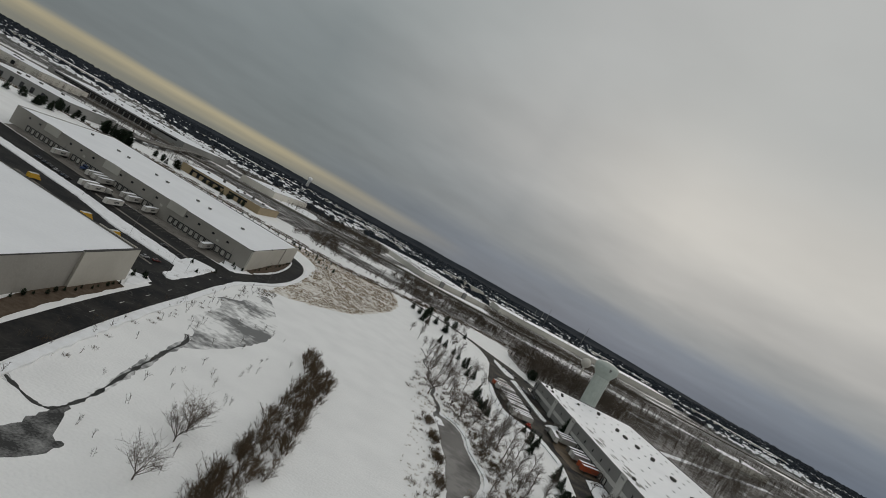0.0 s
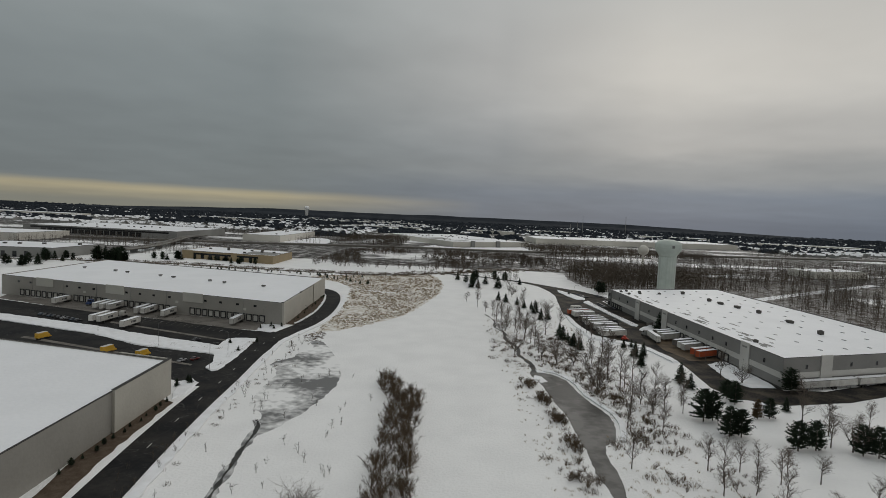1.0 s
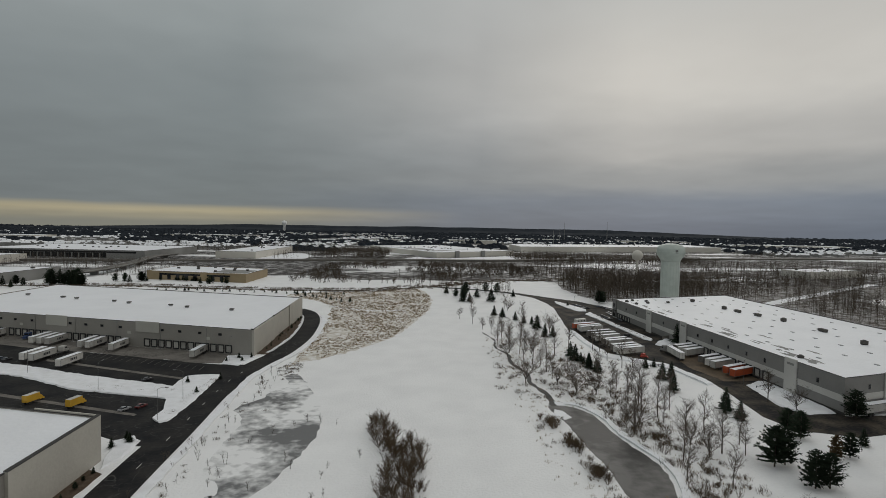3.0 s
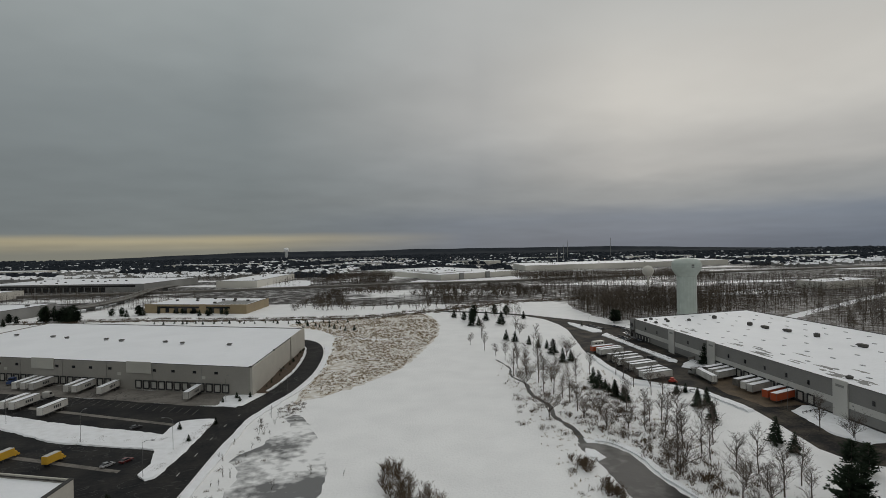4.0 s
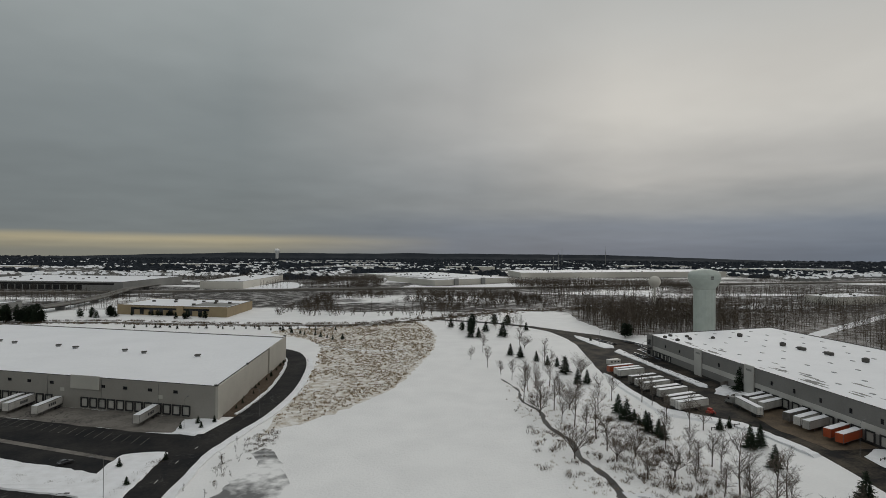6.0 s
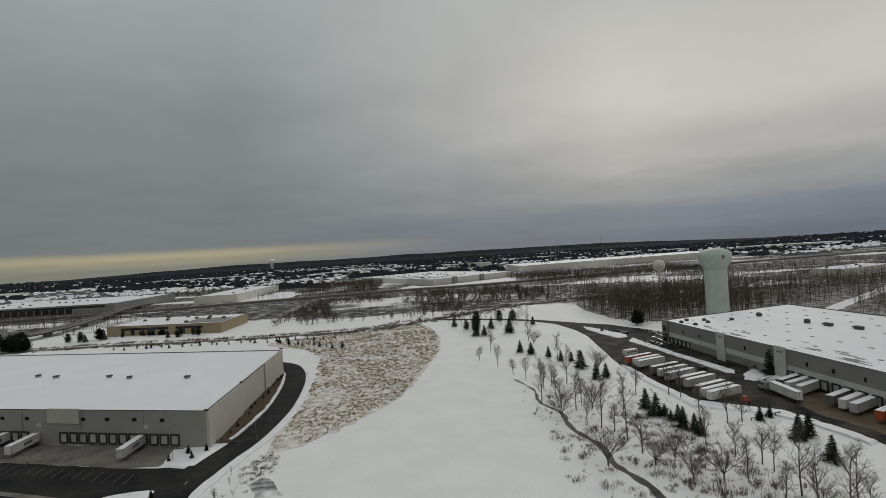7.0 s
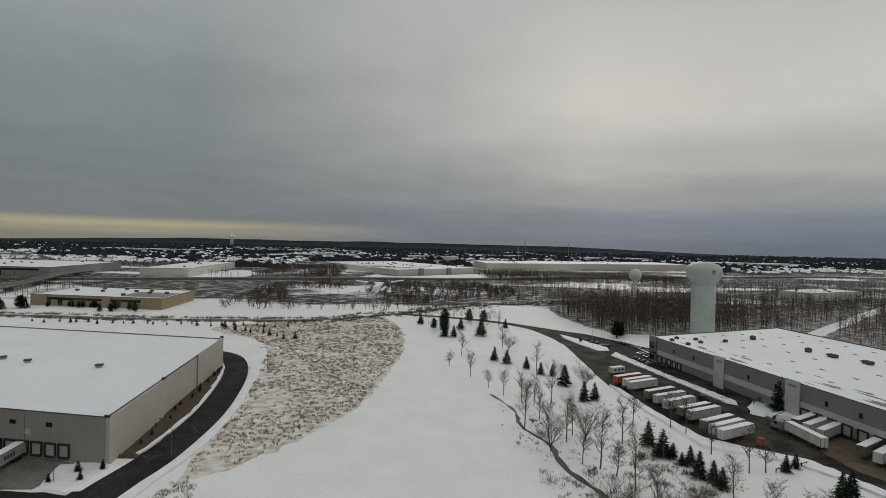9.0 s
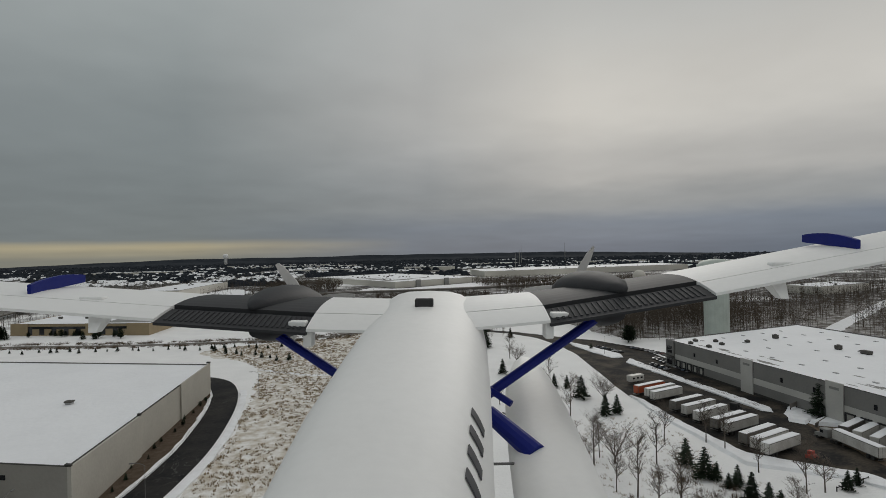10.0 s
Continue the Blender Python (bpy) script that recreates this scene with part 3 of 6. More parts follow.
def mbox(bm, f, u0, v0, z0, u1, v1, z1):
    vs = box(bm, u0, v0, z0, u1, v1, z1)
    for p in vs:
        p.co = f(*p.co)
    bmesh.ops.recalc_face_normals(bm, faces=list({q for p in vs for q in p.link_faces}))


def mapped(name, f, boxes, material, parent, label=""):
    bm = bmesh.new()
    for b in boxes:
        mbox(bm, f, *b)
    return part(name, bm, material, parent, label)


def shell(t, f, lx, ly, h, m_front, m_end, m_roof):
    """Four walls, a snowed roof inside a parapet and a dark coping. Front wall on v = 0, end wall on u = 0."""
    mapped("front_wall", f, [(0.35, 0, 0, lx, 0.35, h)], m_front, t)
    mapped("end_wall", f, [(0, 0, 0, 0.35, ly, h)], m_end, t)
    mapped("back_wall", f, [(0.35, ly - 0.35, 0, lx, ly, h)], m_front, t)
    mapped("far_end_wall", f, [(lx - 0.35, 0.35, 0, lx, ly - 0.35, h)], m_end, t)
    mapped("roof", f, [(0.35, 0.35, h - 1.2, lx - 0.35, ly - 0.35, h - 0.25)], m_roof, t, "flat snow-covered roof")
    mapped("coping", f, [(-0.06, -0.06, h, lx + 0.06, 0.4, h + 0.1), (-0.06, 0.4, h, 0.4, ly, h + 0.1), (0.4, ly - 0.4, h, lx, ly + 0.06, h + 0.1), (lx - 0.4, 0.4, h, lx + 0.06, ly - 0.4, h + 0.1)], M_COPING, t)


def dock_door_meshes(w, h):
    a, b = bmesh.new(), bmesh.new()
    box(a, -w / 2, -0.35, 0.9, -w / 2 + 0.32, 0, h + 0.9)
    box(a, w / 2 - 0.32, -0.35, 0.9, w / 2, 0, h + 0.9)
    box(a, -w / 2 + 0.32, -0.35, h + 0.5, w / 2 - 0.32, 0, h + 0.9)
    box(a, -w / 2 + 0.2, -0.45, 0.55, w / 2 - 0.2, 0, 0.9)
    box(b, -w / 2 + 0.32, -0.06, 0.9, w / 2 - 0.32, 0, h + 0.5)
    box(b, -0.3, -0.09, h * 0.55 + 0.9, 0.3, -0.06, h * 0.7 + 0.9)
    return finish("dock_door", a, M_BLACK), finish("door_panel", b, M_DOOR)


def add_docks(t, f, us, meshes, turn):
    for u in us:
        d = part("dock_door", meshes[0], None, t, "black rubber dock seal round a pale roller door")
        d.location, d.rotation_euler = f(u, 0, 0), (0, 0, turn)
        part("door_panel", meshes[1], None, d)


def window_mesh(w, h):
    bm = bmesh.new()
    box(bm, -w / 2, -0.05, 0, w / 2, 0, h)
    for x in (-w / 2, w / 2 - 0.08, -0.04):
        box(bm, x, -0.09, 0, x + 0.08, -0.05, h)
    return finish("window", bm, M_GLASS)


# western distribution warehouse
LW = frame_map((-1, 0.28), (-0.035, 1))
west = thing("warehouse", "long greige precast warehouse with snowy roof and many loading docks", "warehouse", "", pose(-74, 258.5, 0))
LH = 10.3
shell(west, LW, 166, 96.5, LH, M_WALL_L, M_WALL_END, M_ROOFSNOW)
turnL = math.atan2(0.28, -1) + math.pi
for u in (41.5, 86.5, 131):
    mapped("raised_panel", LW, [(u, -0.3, 6.4, u + 11, 0, LH + 0.45)], M_PANEL, west, "pale raised parapet panel")
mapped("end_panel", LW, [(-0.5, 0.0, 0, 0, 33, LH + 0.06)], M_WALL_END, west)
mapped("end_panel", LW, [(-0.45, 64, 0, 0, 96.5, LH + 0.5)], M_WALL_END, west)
mapped("parapet_cap", LW, [(-0.55, 32.4, LH + 0.06, 0.3, 33.2, LH + 0.6)], M_COPING, west)
mapped("parapet_cap", LW, [(-0.5, -0.2, LH + 0.1, 0.8, 0.5, LH + 0.5)], M_COPING, west)
mapped("parapet_cap", LW, [(-0.5, 95.6, LH + 0.5, 0.8, 96.7, LH + 1.0)], M_COPING, west)
dm = dock_door_meshes(2.9, 2.9)
us = [10.2 + i * 3.35 for i in range(12)] + [61 + i * 3.5 for i in range(8)] + [98 + i * 3.6 for i in range(6)] + [122 + i * 3.7 for i in range(9)]
add_docks(west, LW, us, dm, turnL)
wm = window_mesh(1.5, 0.95)
for u in (14, 23, 32, 40.2, 60, 69, 77, 85, 105, 114, 122, 146, 154):
    o = part("window", wm, None, west)
    o.location, o.rotation_euler = LW(u, 0, 7.2), (0, 0, turnL)
for u in (18.5, 55, 110):
    mapped("sign_patch", LW, [(u, -0.06, 5.2, u + 1.6, 0, 6.3)], M_PANEL, west)
for u in [20 + 20.8 * i for i in range(7)]:
    mapped("downpipe", LW, [(u, -0.16, 0, u + 0.16, 0, LH - 0.4)], M_FARGREY, west)
# roof vents, each a thing on the roof


def roof_vent():
    t = thing("roof_vent", "small grey curb-mounted vent on the snowy roof", "roof vent", "vents on the western roof")
    bm = bmesh.new()
    bevelled_box(bm, -0.75, -0.75, 0, 0.75, 0.75, 0.55, 0.05)
    part("curb", bm, M_SKYLIGHT, t)
    bm = bmesh.new()
    bevelled_box(bm, -1.0, -0.9, 0.55, 1.0, 0.9, 1.0, 0.12)
    part("hood", bm, M_HVAC, t)
    return t


vent = roof_vent()
vents_at = [(24, 42), (48, 42), (58, 44), (82, 44), (92, 46), (116, 47), (126, 49), (150, 50)]
for i, (u, v) in enumerate(vents_at):
    x, y, _ = LW(u, v, 0)
    m = pose(-74 + x, 258.5 + y, LH - 0.25, 0, 0, 20 * (i % 3))
    if i == 0:
        vent.matrix_basis = m
    else:
        copy_thing(vent, m)

# nearer western warehouse
NW = frame_map((-1, 0.24), (0.04, -1))
near = thing("warehouse", "cream and grey precast warehouse with a plain snowy roof", "warehouse", "", pose(-77, 164, 0))
shell(near, NW, 170, 200, 9.7, M_WALL_L, M_WALL_L, M_ROOFSNOW)
mapped("end_panel", NW, [(-0.7, -0.4, 0, 0, 27, 10.1)], M_WALL_END, near, "cream corner wall panel")
mapped("corner_return", NW, [(0, -0.4, 0, 16, 0, 10.1)], M_WALL_END, near)
mapped("coping_strip", NW, [(-0.8, -0.5, 10.1, 0.2, 27.1, 10.2)], M_COPING, near)

# eastern warehouse
RW = frame_map((-0.052, 1), (1, 0.33))
east = thing("warehouse", "grey warehouse with white bands, snowy roof and loading docks", "warehouse", "", pose(112.8, 196.7, 0))
RH, RL, RD = 10.7, 168, 82
shell(east, RW, RL, RD, RH, M_GREY, M_GREY, M_ROOFSNOW)
mapped("wall_band", RW, [(0, -0.05, 3.6, RL, 0, 5.6)], M_BAND, east, "white painted horizontal band")
mapped("wall_band", RW, [(-0.05, 0, 3.6, 0, RD, 5.6)], M_BAND, east, "white painted horizontal band")
mapped("wall_base", RW, [(-0.07, -0.07, 0, RL, 0, 0.8)], M_COPING, east)
for u in (18.5, 85.5, 119):
    mapped("raised_panel", RW, [(u, -0.45, 0, u + 5.5, 0, RH + 0.55)], M_BAND, east, "white pilaster panel rising over the parapet")
    mapped("number_bar", RW, [(u + 1.2, -0.5, 9.2, u + 4.3, -0.45, 9.9)], M_FARGREY, east, "grey bar of unreadable writing")
for v in (16, 50):
    mapped("raised_panel", RW, [(-0.45, v, 0, 0, v + 5, RH + 0.5)], M_BAND, east, "white pilaster panel rising over the parapet")
turnR = math.atan2(1, -0.052) + math.pi
wmr = window_mesh(0.9, 1.4)
for u in (10, 34, 44, 55, 66, 76.5, 95, 107, 137, 150):
    o = part("window", wmr, None, east)
    o.location, o.rotation_euler = RW(u, 0, 6.7), (0, 0, turnR)
for v in (10, 30, 42, 64):
    o = part("window", wmr, None, east)
    o.location, o.rotation_euler = RW(0, v, 6.7), (0, 0, math.atan2(0.33, 1))
dmr = dock_door_meshes(3.1, 3.0)
add_docks(east, RW, [33 + 4.6 * i for i in range(12)], dmr, turnR)
add_docks(east, RW, [146 + 3.6 * i for i in range(5)], dock_door_meshes(2.6, 2.6), turnR)
mapped("office_corner", RW, [(163, -0.6, 0, 168.4, 0.3, RH + 0.3)], M_GREY, east)
mapped("office_glazing", RW, [(164.2, -0.7, 5.8, 167.6, -0.6, 8.6), (164.2, -0.7, 1.0, 167.6, -0.6, 4.2)], M_GLASS, east, "dark office glazing")
mapped("entrance_canopy", RW, [(162.5, -3.2, 4.4, 168.6, -0.7, 4.8)], M_COPING, east)
for i in range(34):
    rnd = random.Random(70 + i)
    u, lx = rnd.uniform(3, 150), rnd.uniform(3, 13)
    v, ly = 2.5 + abs(rnd.gauss(0, 5.0)), rnd.uniform(0.4, 1.5)
    bm = bmesh.new()
    pts = [RW(u + lx * (0.5 + 0.5 * math.cos(a) * rnd.uniform(0.5, 1.1)), v + ly * (1 + math.sin(a) * rnd.uniform(0.3, 1.0)), 0)[:2] for a in [k * math.pi / 10 for k in range(20)]]
    slab(bm, pts, RH - 0.26, RH - 0.240 + 0.0004 * i)
    part("bare_patch", bm, M_FARGREY, east, "windswept bare grey roof membrane")


def roof_unit(kind):
    t = thing("roof_unit", "dark weathered air handling unit on the snowy roof", "roof unit", "units on the eastern roof")
    w, d, h = ((1.7, 0.9, 1.3), (0.9, 0.9, 1.6), (0.75, 0.75, 0.9))[kind]
    bm = bmesh.new()
    bevelled_box(bm, -w, -d, 0.3, w, d, h, 0.06)
    part("casing", bm, M_HVAC, t)
    bm = bmesh.new()
    box(bm, -w * 0.9, -d * 0.9, 0, w * 0.9, d * 0.9, 0.3)
    part("curb", bm, M_COPING, t)
    bm = bmesh.new()
    if kind == 0:
        loft(bm, [[(w, -d * 0.8, 0.6), (w, d * 0.8, 0.6), (w, d * 0.8, h * 0.95), (w, -d * 0.8, h * 0.95)], [(w + 1.1, -d * 0.8, 0.5), (w + 1.1, d * 0.8, 0.5), (w + 1.1, d * 0.8, 0.75), (w + 1.1, -d * 0.8, 0.75)]])
        part("intake_hood", bm, M_STEEL, t)
    else:
        tube(bm, (0, 0, h), (0, 0, h + 0.25), w * 0.6, w * 0.7, 12)
        part("fan_cowl", bm, M_STEEL, t)
    return t


units = [roof_unit(k) for k in range(3)]
unit_at = [(1, 151.6, 330.6), (0, 153.2, 320.6), (0, 156.5, 309), (1, 159.5, 294), (0, 160, 269.3), (1, 157.2, 244.2), (1, 148, 358), (2, 108, 354), (2, 113, 359), (2, 120, 356), (2, 110, 345), (2, 118, 349), (2, 131, 352), (2, 117.5, 222)]
seen = set()
for k, x, y in unit_at:
    m = pose(x, y, RH - 0.25, 0, 0, 92)
    if k in seen:
        copy_thing(units[k], m)
    else:
        units[k].matrix_basis = m
        seen.add(k)
bm = bmesh.new()
bevelled_box(bm, -0.45, -0.8, 0, 0.45, 0.8, 0.22, 0.05)
sky_me = finish("skylight", bm, M_SKYLIGHT)
for iu in range(13):
    for iv in range(6):
        if (iu * 7 + iv * 3) % 11 == 0:
            continue
        o = part("skylight", sky_me, None, east)
        o.location = RW(9 + iu * 12.5, 12 + iv * 12.0, RH - 0.25)

# ---------------- buildings farther off ----------------


def far_building(name, label, x, y, lx, ly, h, turn, m_wall, skew=0.0, docks=0, vents=6, band=None):
    t = thing(name, label, "building", "", pose(x, y, 0, 0, 0, turn))
    f = frame_map((1, skew), (0, 1))
    mapped("wall", f, [(0, 0, 0, lx, 0.4, h), (0, 0.4, 0, 0.4, ly, h), (0.4, ly - 0.4, 0, lx, ly, h), (lx - 0.4, 0.4, 0, lx, ly - 0.4, h)], m_wall, t)
    mapped("roof", f, [(0.4, 0.4, h - 0.9, lx - 0.4, ly - 0.4, h - 0.2)], M_ROOFSNOW, t, "flat snow-covered roof")
    mapped("coping", f, [(-0.1, -0.1, h, lx + 0.1, 0.5, h + 0.2), (lx - 0.5, 0.5, h, lx + 0.1, ly, h + 0.2)], M_COPING, t)
    if band:
        mapped("window_band", f, [(lx * 0.05, -0.15, band[0], lx * 0.95, 0, band[1])], M_GLASS, t, "dark continuous window band")
    for i in range(docks):
        mapped("opening", f, [(lx * (0.12 + 0.62 * i / max(1, docks - 1)), -0.2, 0.6, lx * (0.12 + 0.62 * i / max(1, docks - 1)) + lx * 0.035, 0, h * 0.62)], M_GLASS, t, "dark bay opening")
    for i in range(vents):
        rnd = random.Random(i + int(abs(x)))
        u, v = lx * rnd.uniform(0.1, 0.9), ly * rnd.uniform(0.15, 0.85)
        mapped("rooftop_unit", f, [(u, v, h - 0.2, u + 2.5, v + 2, h + 1.2)], M_HVAC, t)
    return t


tan = far_building("office_building", "low tan brick building with a row of dark bays", -258, 541, 95, 62, 7.5, 0, M_TAN, -0.22, 8, 9, (4.3, 5.9))
f = frame_map((1, -0.22), (0, 1))
for u0, u1 in ((0, 12), (52, 58), (80, 95)):
    mapped("pier", f, [(u0, -0.8, 0, u1, 0, 7.9)], M_TAN, tan)
mapped("membrane", f, [(60, 8, 7.31, 92, 40, 7.34)], M_FARGREY, tan, "bare grey roof membrane")
far_building("box_warehouse", "plain pale box warehouse with snowy roof beyond the highway", -316, 848, 58, 215, 10, 0, M_FARWALL, 0.0, 0, 5)
far_building("long_warehouse", "very long pale warehouse with a snowy roof", -640, 828, 245, 170, 11, 0, M_FARGREY, -0.10, 16, 14, (7.0, 9.4))
far_building("warehouse_block", "grey warehouse half hidden behind evergreens", -430, 470, 88, 70, 9, 0, M_FARGREY, 0.15, 7, 5)
far_building("warehouse_block", "low pale warehouse with snowy roof beside the ramp", -640, 640, 130, 90, 9, 0, M_FARWALL, 0.1, 4, 5)
fac = far_building("factory", "long pale factory with two stair towers and snowy roof", 8, 935, 178, 290, 9, 28, M_FARWALL, 0.16, 0, 26)
f = frame_map((1, 0.16), (0, 1))
for u0, v0, u1, v1 in ((8, 40, 60, 62), (6, 84, 48, 108), (10, 130, 56, 150), (70, 60, 112, 74), (8, 176, 40, 190)):
    mapped("membrane", f, [(u0, v0, 8.81, u1, v1, 8.84)], M_FARGREY, fac, "bare grey roof membrane")
for u in (38, 96):
    mapped("stair_tower", f, [(u, -3.5, 0, u + 8, -0.1, 10.6)], M_FARGREY, fac, "grey square stair tower on the front")
far_building("distribution_centre", "huge white distribution centre with a broad snowy roof", 190, 1190, 520, 170, 12, 0, M_FARWALL, 0.32, 0, 14)
far_building("warehouse_block", "white-roofed industrial hall among bare woods", 330, 330, 150, 70, 9, 0, M_FARWALL, 0.3, 5, 8)
far_building("warehouse_block", "snow-roofed shed beyond the rail lines", 420, 640, 90, 40, 8, 10, M_FARWALL, 0.2, 0, 3)


def water_tower(x, y, h, r, label, m):
    t = thing("water_tower", label, "water tower", "", pose(x, y, 0))
    n = 36
    col = r * 0.66
    bm = bmesh.new()
    loft(bm, [[((col + 0.12 * (i % 2)) * math.cos(2 * math.pi * i / n), (col + 0.12 * (i % 2)) * math.sin(2 * math.pi * i / n), z) for i in range(n)] for z in (0, h * 0.62, h * 0.72)])
    part("column", bm, m, t, "fluted pale steel column")
    bm = bmesh.new()
    lathe(bm, [(col, h * 0.70), (col + 0.4, h * 0.73), (r * 0.93, h * 0.80), (r, h * 0.835), (r, h * 0.91), (r * 0.985, h * 0.925), (r * 0.8, h * 0.968), (r * 0.35, h * 0.995), (0.3, h)], n)
    part("tank", bm, m, t, "", True)
    bm = bmesh.new()
    lathe(bm, [(r + 0.02, h * 0.862), (r + 0.35, h * 0.862), (r + 0.35, h * 0.868), (r + 0.02, h * 0.868)], n)
    part("balcony_ring", bm, m, t)
    bm = bmesh.new()
    tube(bm, (0, 0, h), (0, 0, h + 1.2), 0.6, 0.5, 10)
    part("top_hatch", bm, M_STEEL, t)
    bm = bmesh.new()
    box(bm, -0.9, -r - 0.08, h * 0.85, 0.9, -r + 0.05, h * 0.9)
    part("hatch", bm, M_STEEL, t)
    return t


water_tower(160.9, 417, 43.0, 9.2, "tall pale green water tower rising over bare woods", M_TOWER)
# the two far tanks, plain tower shapes near the skyline
far_tank = thing("far_water_tower", "small pale water tower near the horizon", "water tower", "", pose(-880, 3380, 0))
bm = bmesh.new()
lathe(bm, [(9, 0), (9, 44), (14, 50), (15, 62), (10, 68), (1, 70)], 16)
part("tank", bm, M_WHITE, far_tank, "", True)
globe = thing("globe_water_tower", "small tan globe water tower on a slim stem", "water tower", "", pose(205, 590, 0))
bm = bmesh.new()
lathe(bm, [(2.6, 0), (1.1, 5), (1.1, 20), (2.5, 23)], 16)
part("stem", bm, M_FARWALL, globe, "", True)
bm = bmesh.new()
lathe(bm, [(0.6, 20.5)] + [(5.4 * math.sin(a), 26 - 5.4 * math.cos(a)) for a in [0.35 + i * 0.27 for i in range(11)]], 18)
part("tank", bm, M_FARWALL, globe, "", True)

# ---------------- vehicles ----------------


def wheel(parent, x, y, r=0.5, w=0.3, twin=True):
    o = part("wheel", WHEEL, None, parent)
    o.location, o.scale = (x, y, r), (r / 0.5, w / 0.3, r / 0.5)
    return o


bm = bmesh.new()
tube(bm, (0, -0.15, 0), (0, 0.15, 0), 0.5, 0.5, 14)
WHEEL = finish("wheel", bm, M_TYRE)


def trailer(label, m_skin, length, mark=None, group="parked trailers", snow=True):
    """A box trailer along +x, its tail doors at x = 0."""
    t = thing("semi_trailer", label, "trailer", group)
    bm = bmesh.new()
    bevelled_box(bm, 0, -1.08, 1.0, length, 1.08, 3.4, 0.05)
    part("box_body", bm, m_skin, t)
    bm = bmesh.new()
    for s in (-1.11, 1.08):
        for z in (1.0, 3.27):
            box(bm, 0, s, z, length, s + 0.03, z + 0.13)
    for x in (-0.03, length):
        for y in (-1.08, 0.98):
            box(bm, x, y, 1.0, x + 0.03, y + 0.1, 3.4)
    box(bm, -0.04, -0.03, 1.05, -0.005, 0.03, 3.38)
    part("side_rail", bm, M_STEEL, t)
    if snow:
        bm = bmesh.new()
        bevelled_box(bm, 0.1, -1.0, 3.4, length - 0.1, 1.0, 3.5, 0.04)
        part("roof_snow", bm, M_ROOFSNOW, t, "thin snow on the roof")
    bm = bmesh.new()
    box(bm, 0.2, -0.5, 0.8, length - 0.5, -0.35, 1.0)
    box(bm, 0.2, 0.35, 0.8, length - 0.5, 0.5, 1.0)
    box(bm, 0.0, -1.1, 0.5, 0.12, 1.1, 0.62)
    part("underframe", bm, M_STEEL, t)
    for x in (1.6, 2.9):
        for y in (-0.9, 0.9):
            wheel(t, x, y, 0.48, 0.45)
    bm = bmesh.new()
    for y in (-0.8, 0.7):
        box(bm, length - 3.0, y, 0.05, length - 2.88, y + 0.12, 1.15)
    part("landing_legs", bm, M_STEEL, t)
    if mark:
        bm = bmesh.new()
        box(bm, 0, 0, 0, 0.62, 0.03, 0.85)
        me = finish("lettering_bar", bm, M_LETTER)
        for y in (-1.12, 1.09):
            for i in range(mark):
                part("lettering_bar", me, None, t, "dark bar in place of a company name").location = (length * 0.30 + i * 0.9, y, 1.8)
    return t


def tractor(label, paint, group="tractors"):
    """A semi tractor facing +x, its rear at x = 0."""
    t = thing("semi_tractor", label, "truck", group)
    bm = bmesh.new()
    bevelled_box(bm, 1.8, -1.2, 1.0, 4.3, 1.2, 3.5, 0.2)
    part("cab", bm, paint, t)
    bm = bmesh.new()
    loft(bm, [[(4.3, -1.05, 0.8), (4.3, 1.05, 0.8), (4.3, 1.05, 2.1), (4.3, -1.05, 2.1)], [(6.0, -0.9, 0.8), (6.0, 0.9, 0.8), (6.0, 0.9, 1.75), (6.0, -0.9, 1.75)]])
    part("hood", bm, paint, t)
    bm = bmesh.new()
    box(bm, 4.28, -1.0, 2.25, 4.34, 1.0, 3.1)
    for y in (-1.23, 1.2):
        box(bm, 3.1, y, 2.25, 4.1, y + 0.03, 3.0)
    part("windows", bm, M_GLASS, t)
    bm = bmesh.new()
    box(bm, -1.2, -0.45, 0.75, 5.8, 0.45, 1.0)
    box(bm, 5.9, -1.15, 0.4, 6.15, 1.15, 0.85)
    part("chassis", bm, M_STEEL, t)
    for x in (-0.6, 0.7, 5.0):
        for y in (-1.0, 1.0):
            wheel(t, x, y, 0.5, 0.35)
    return t


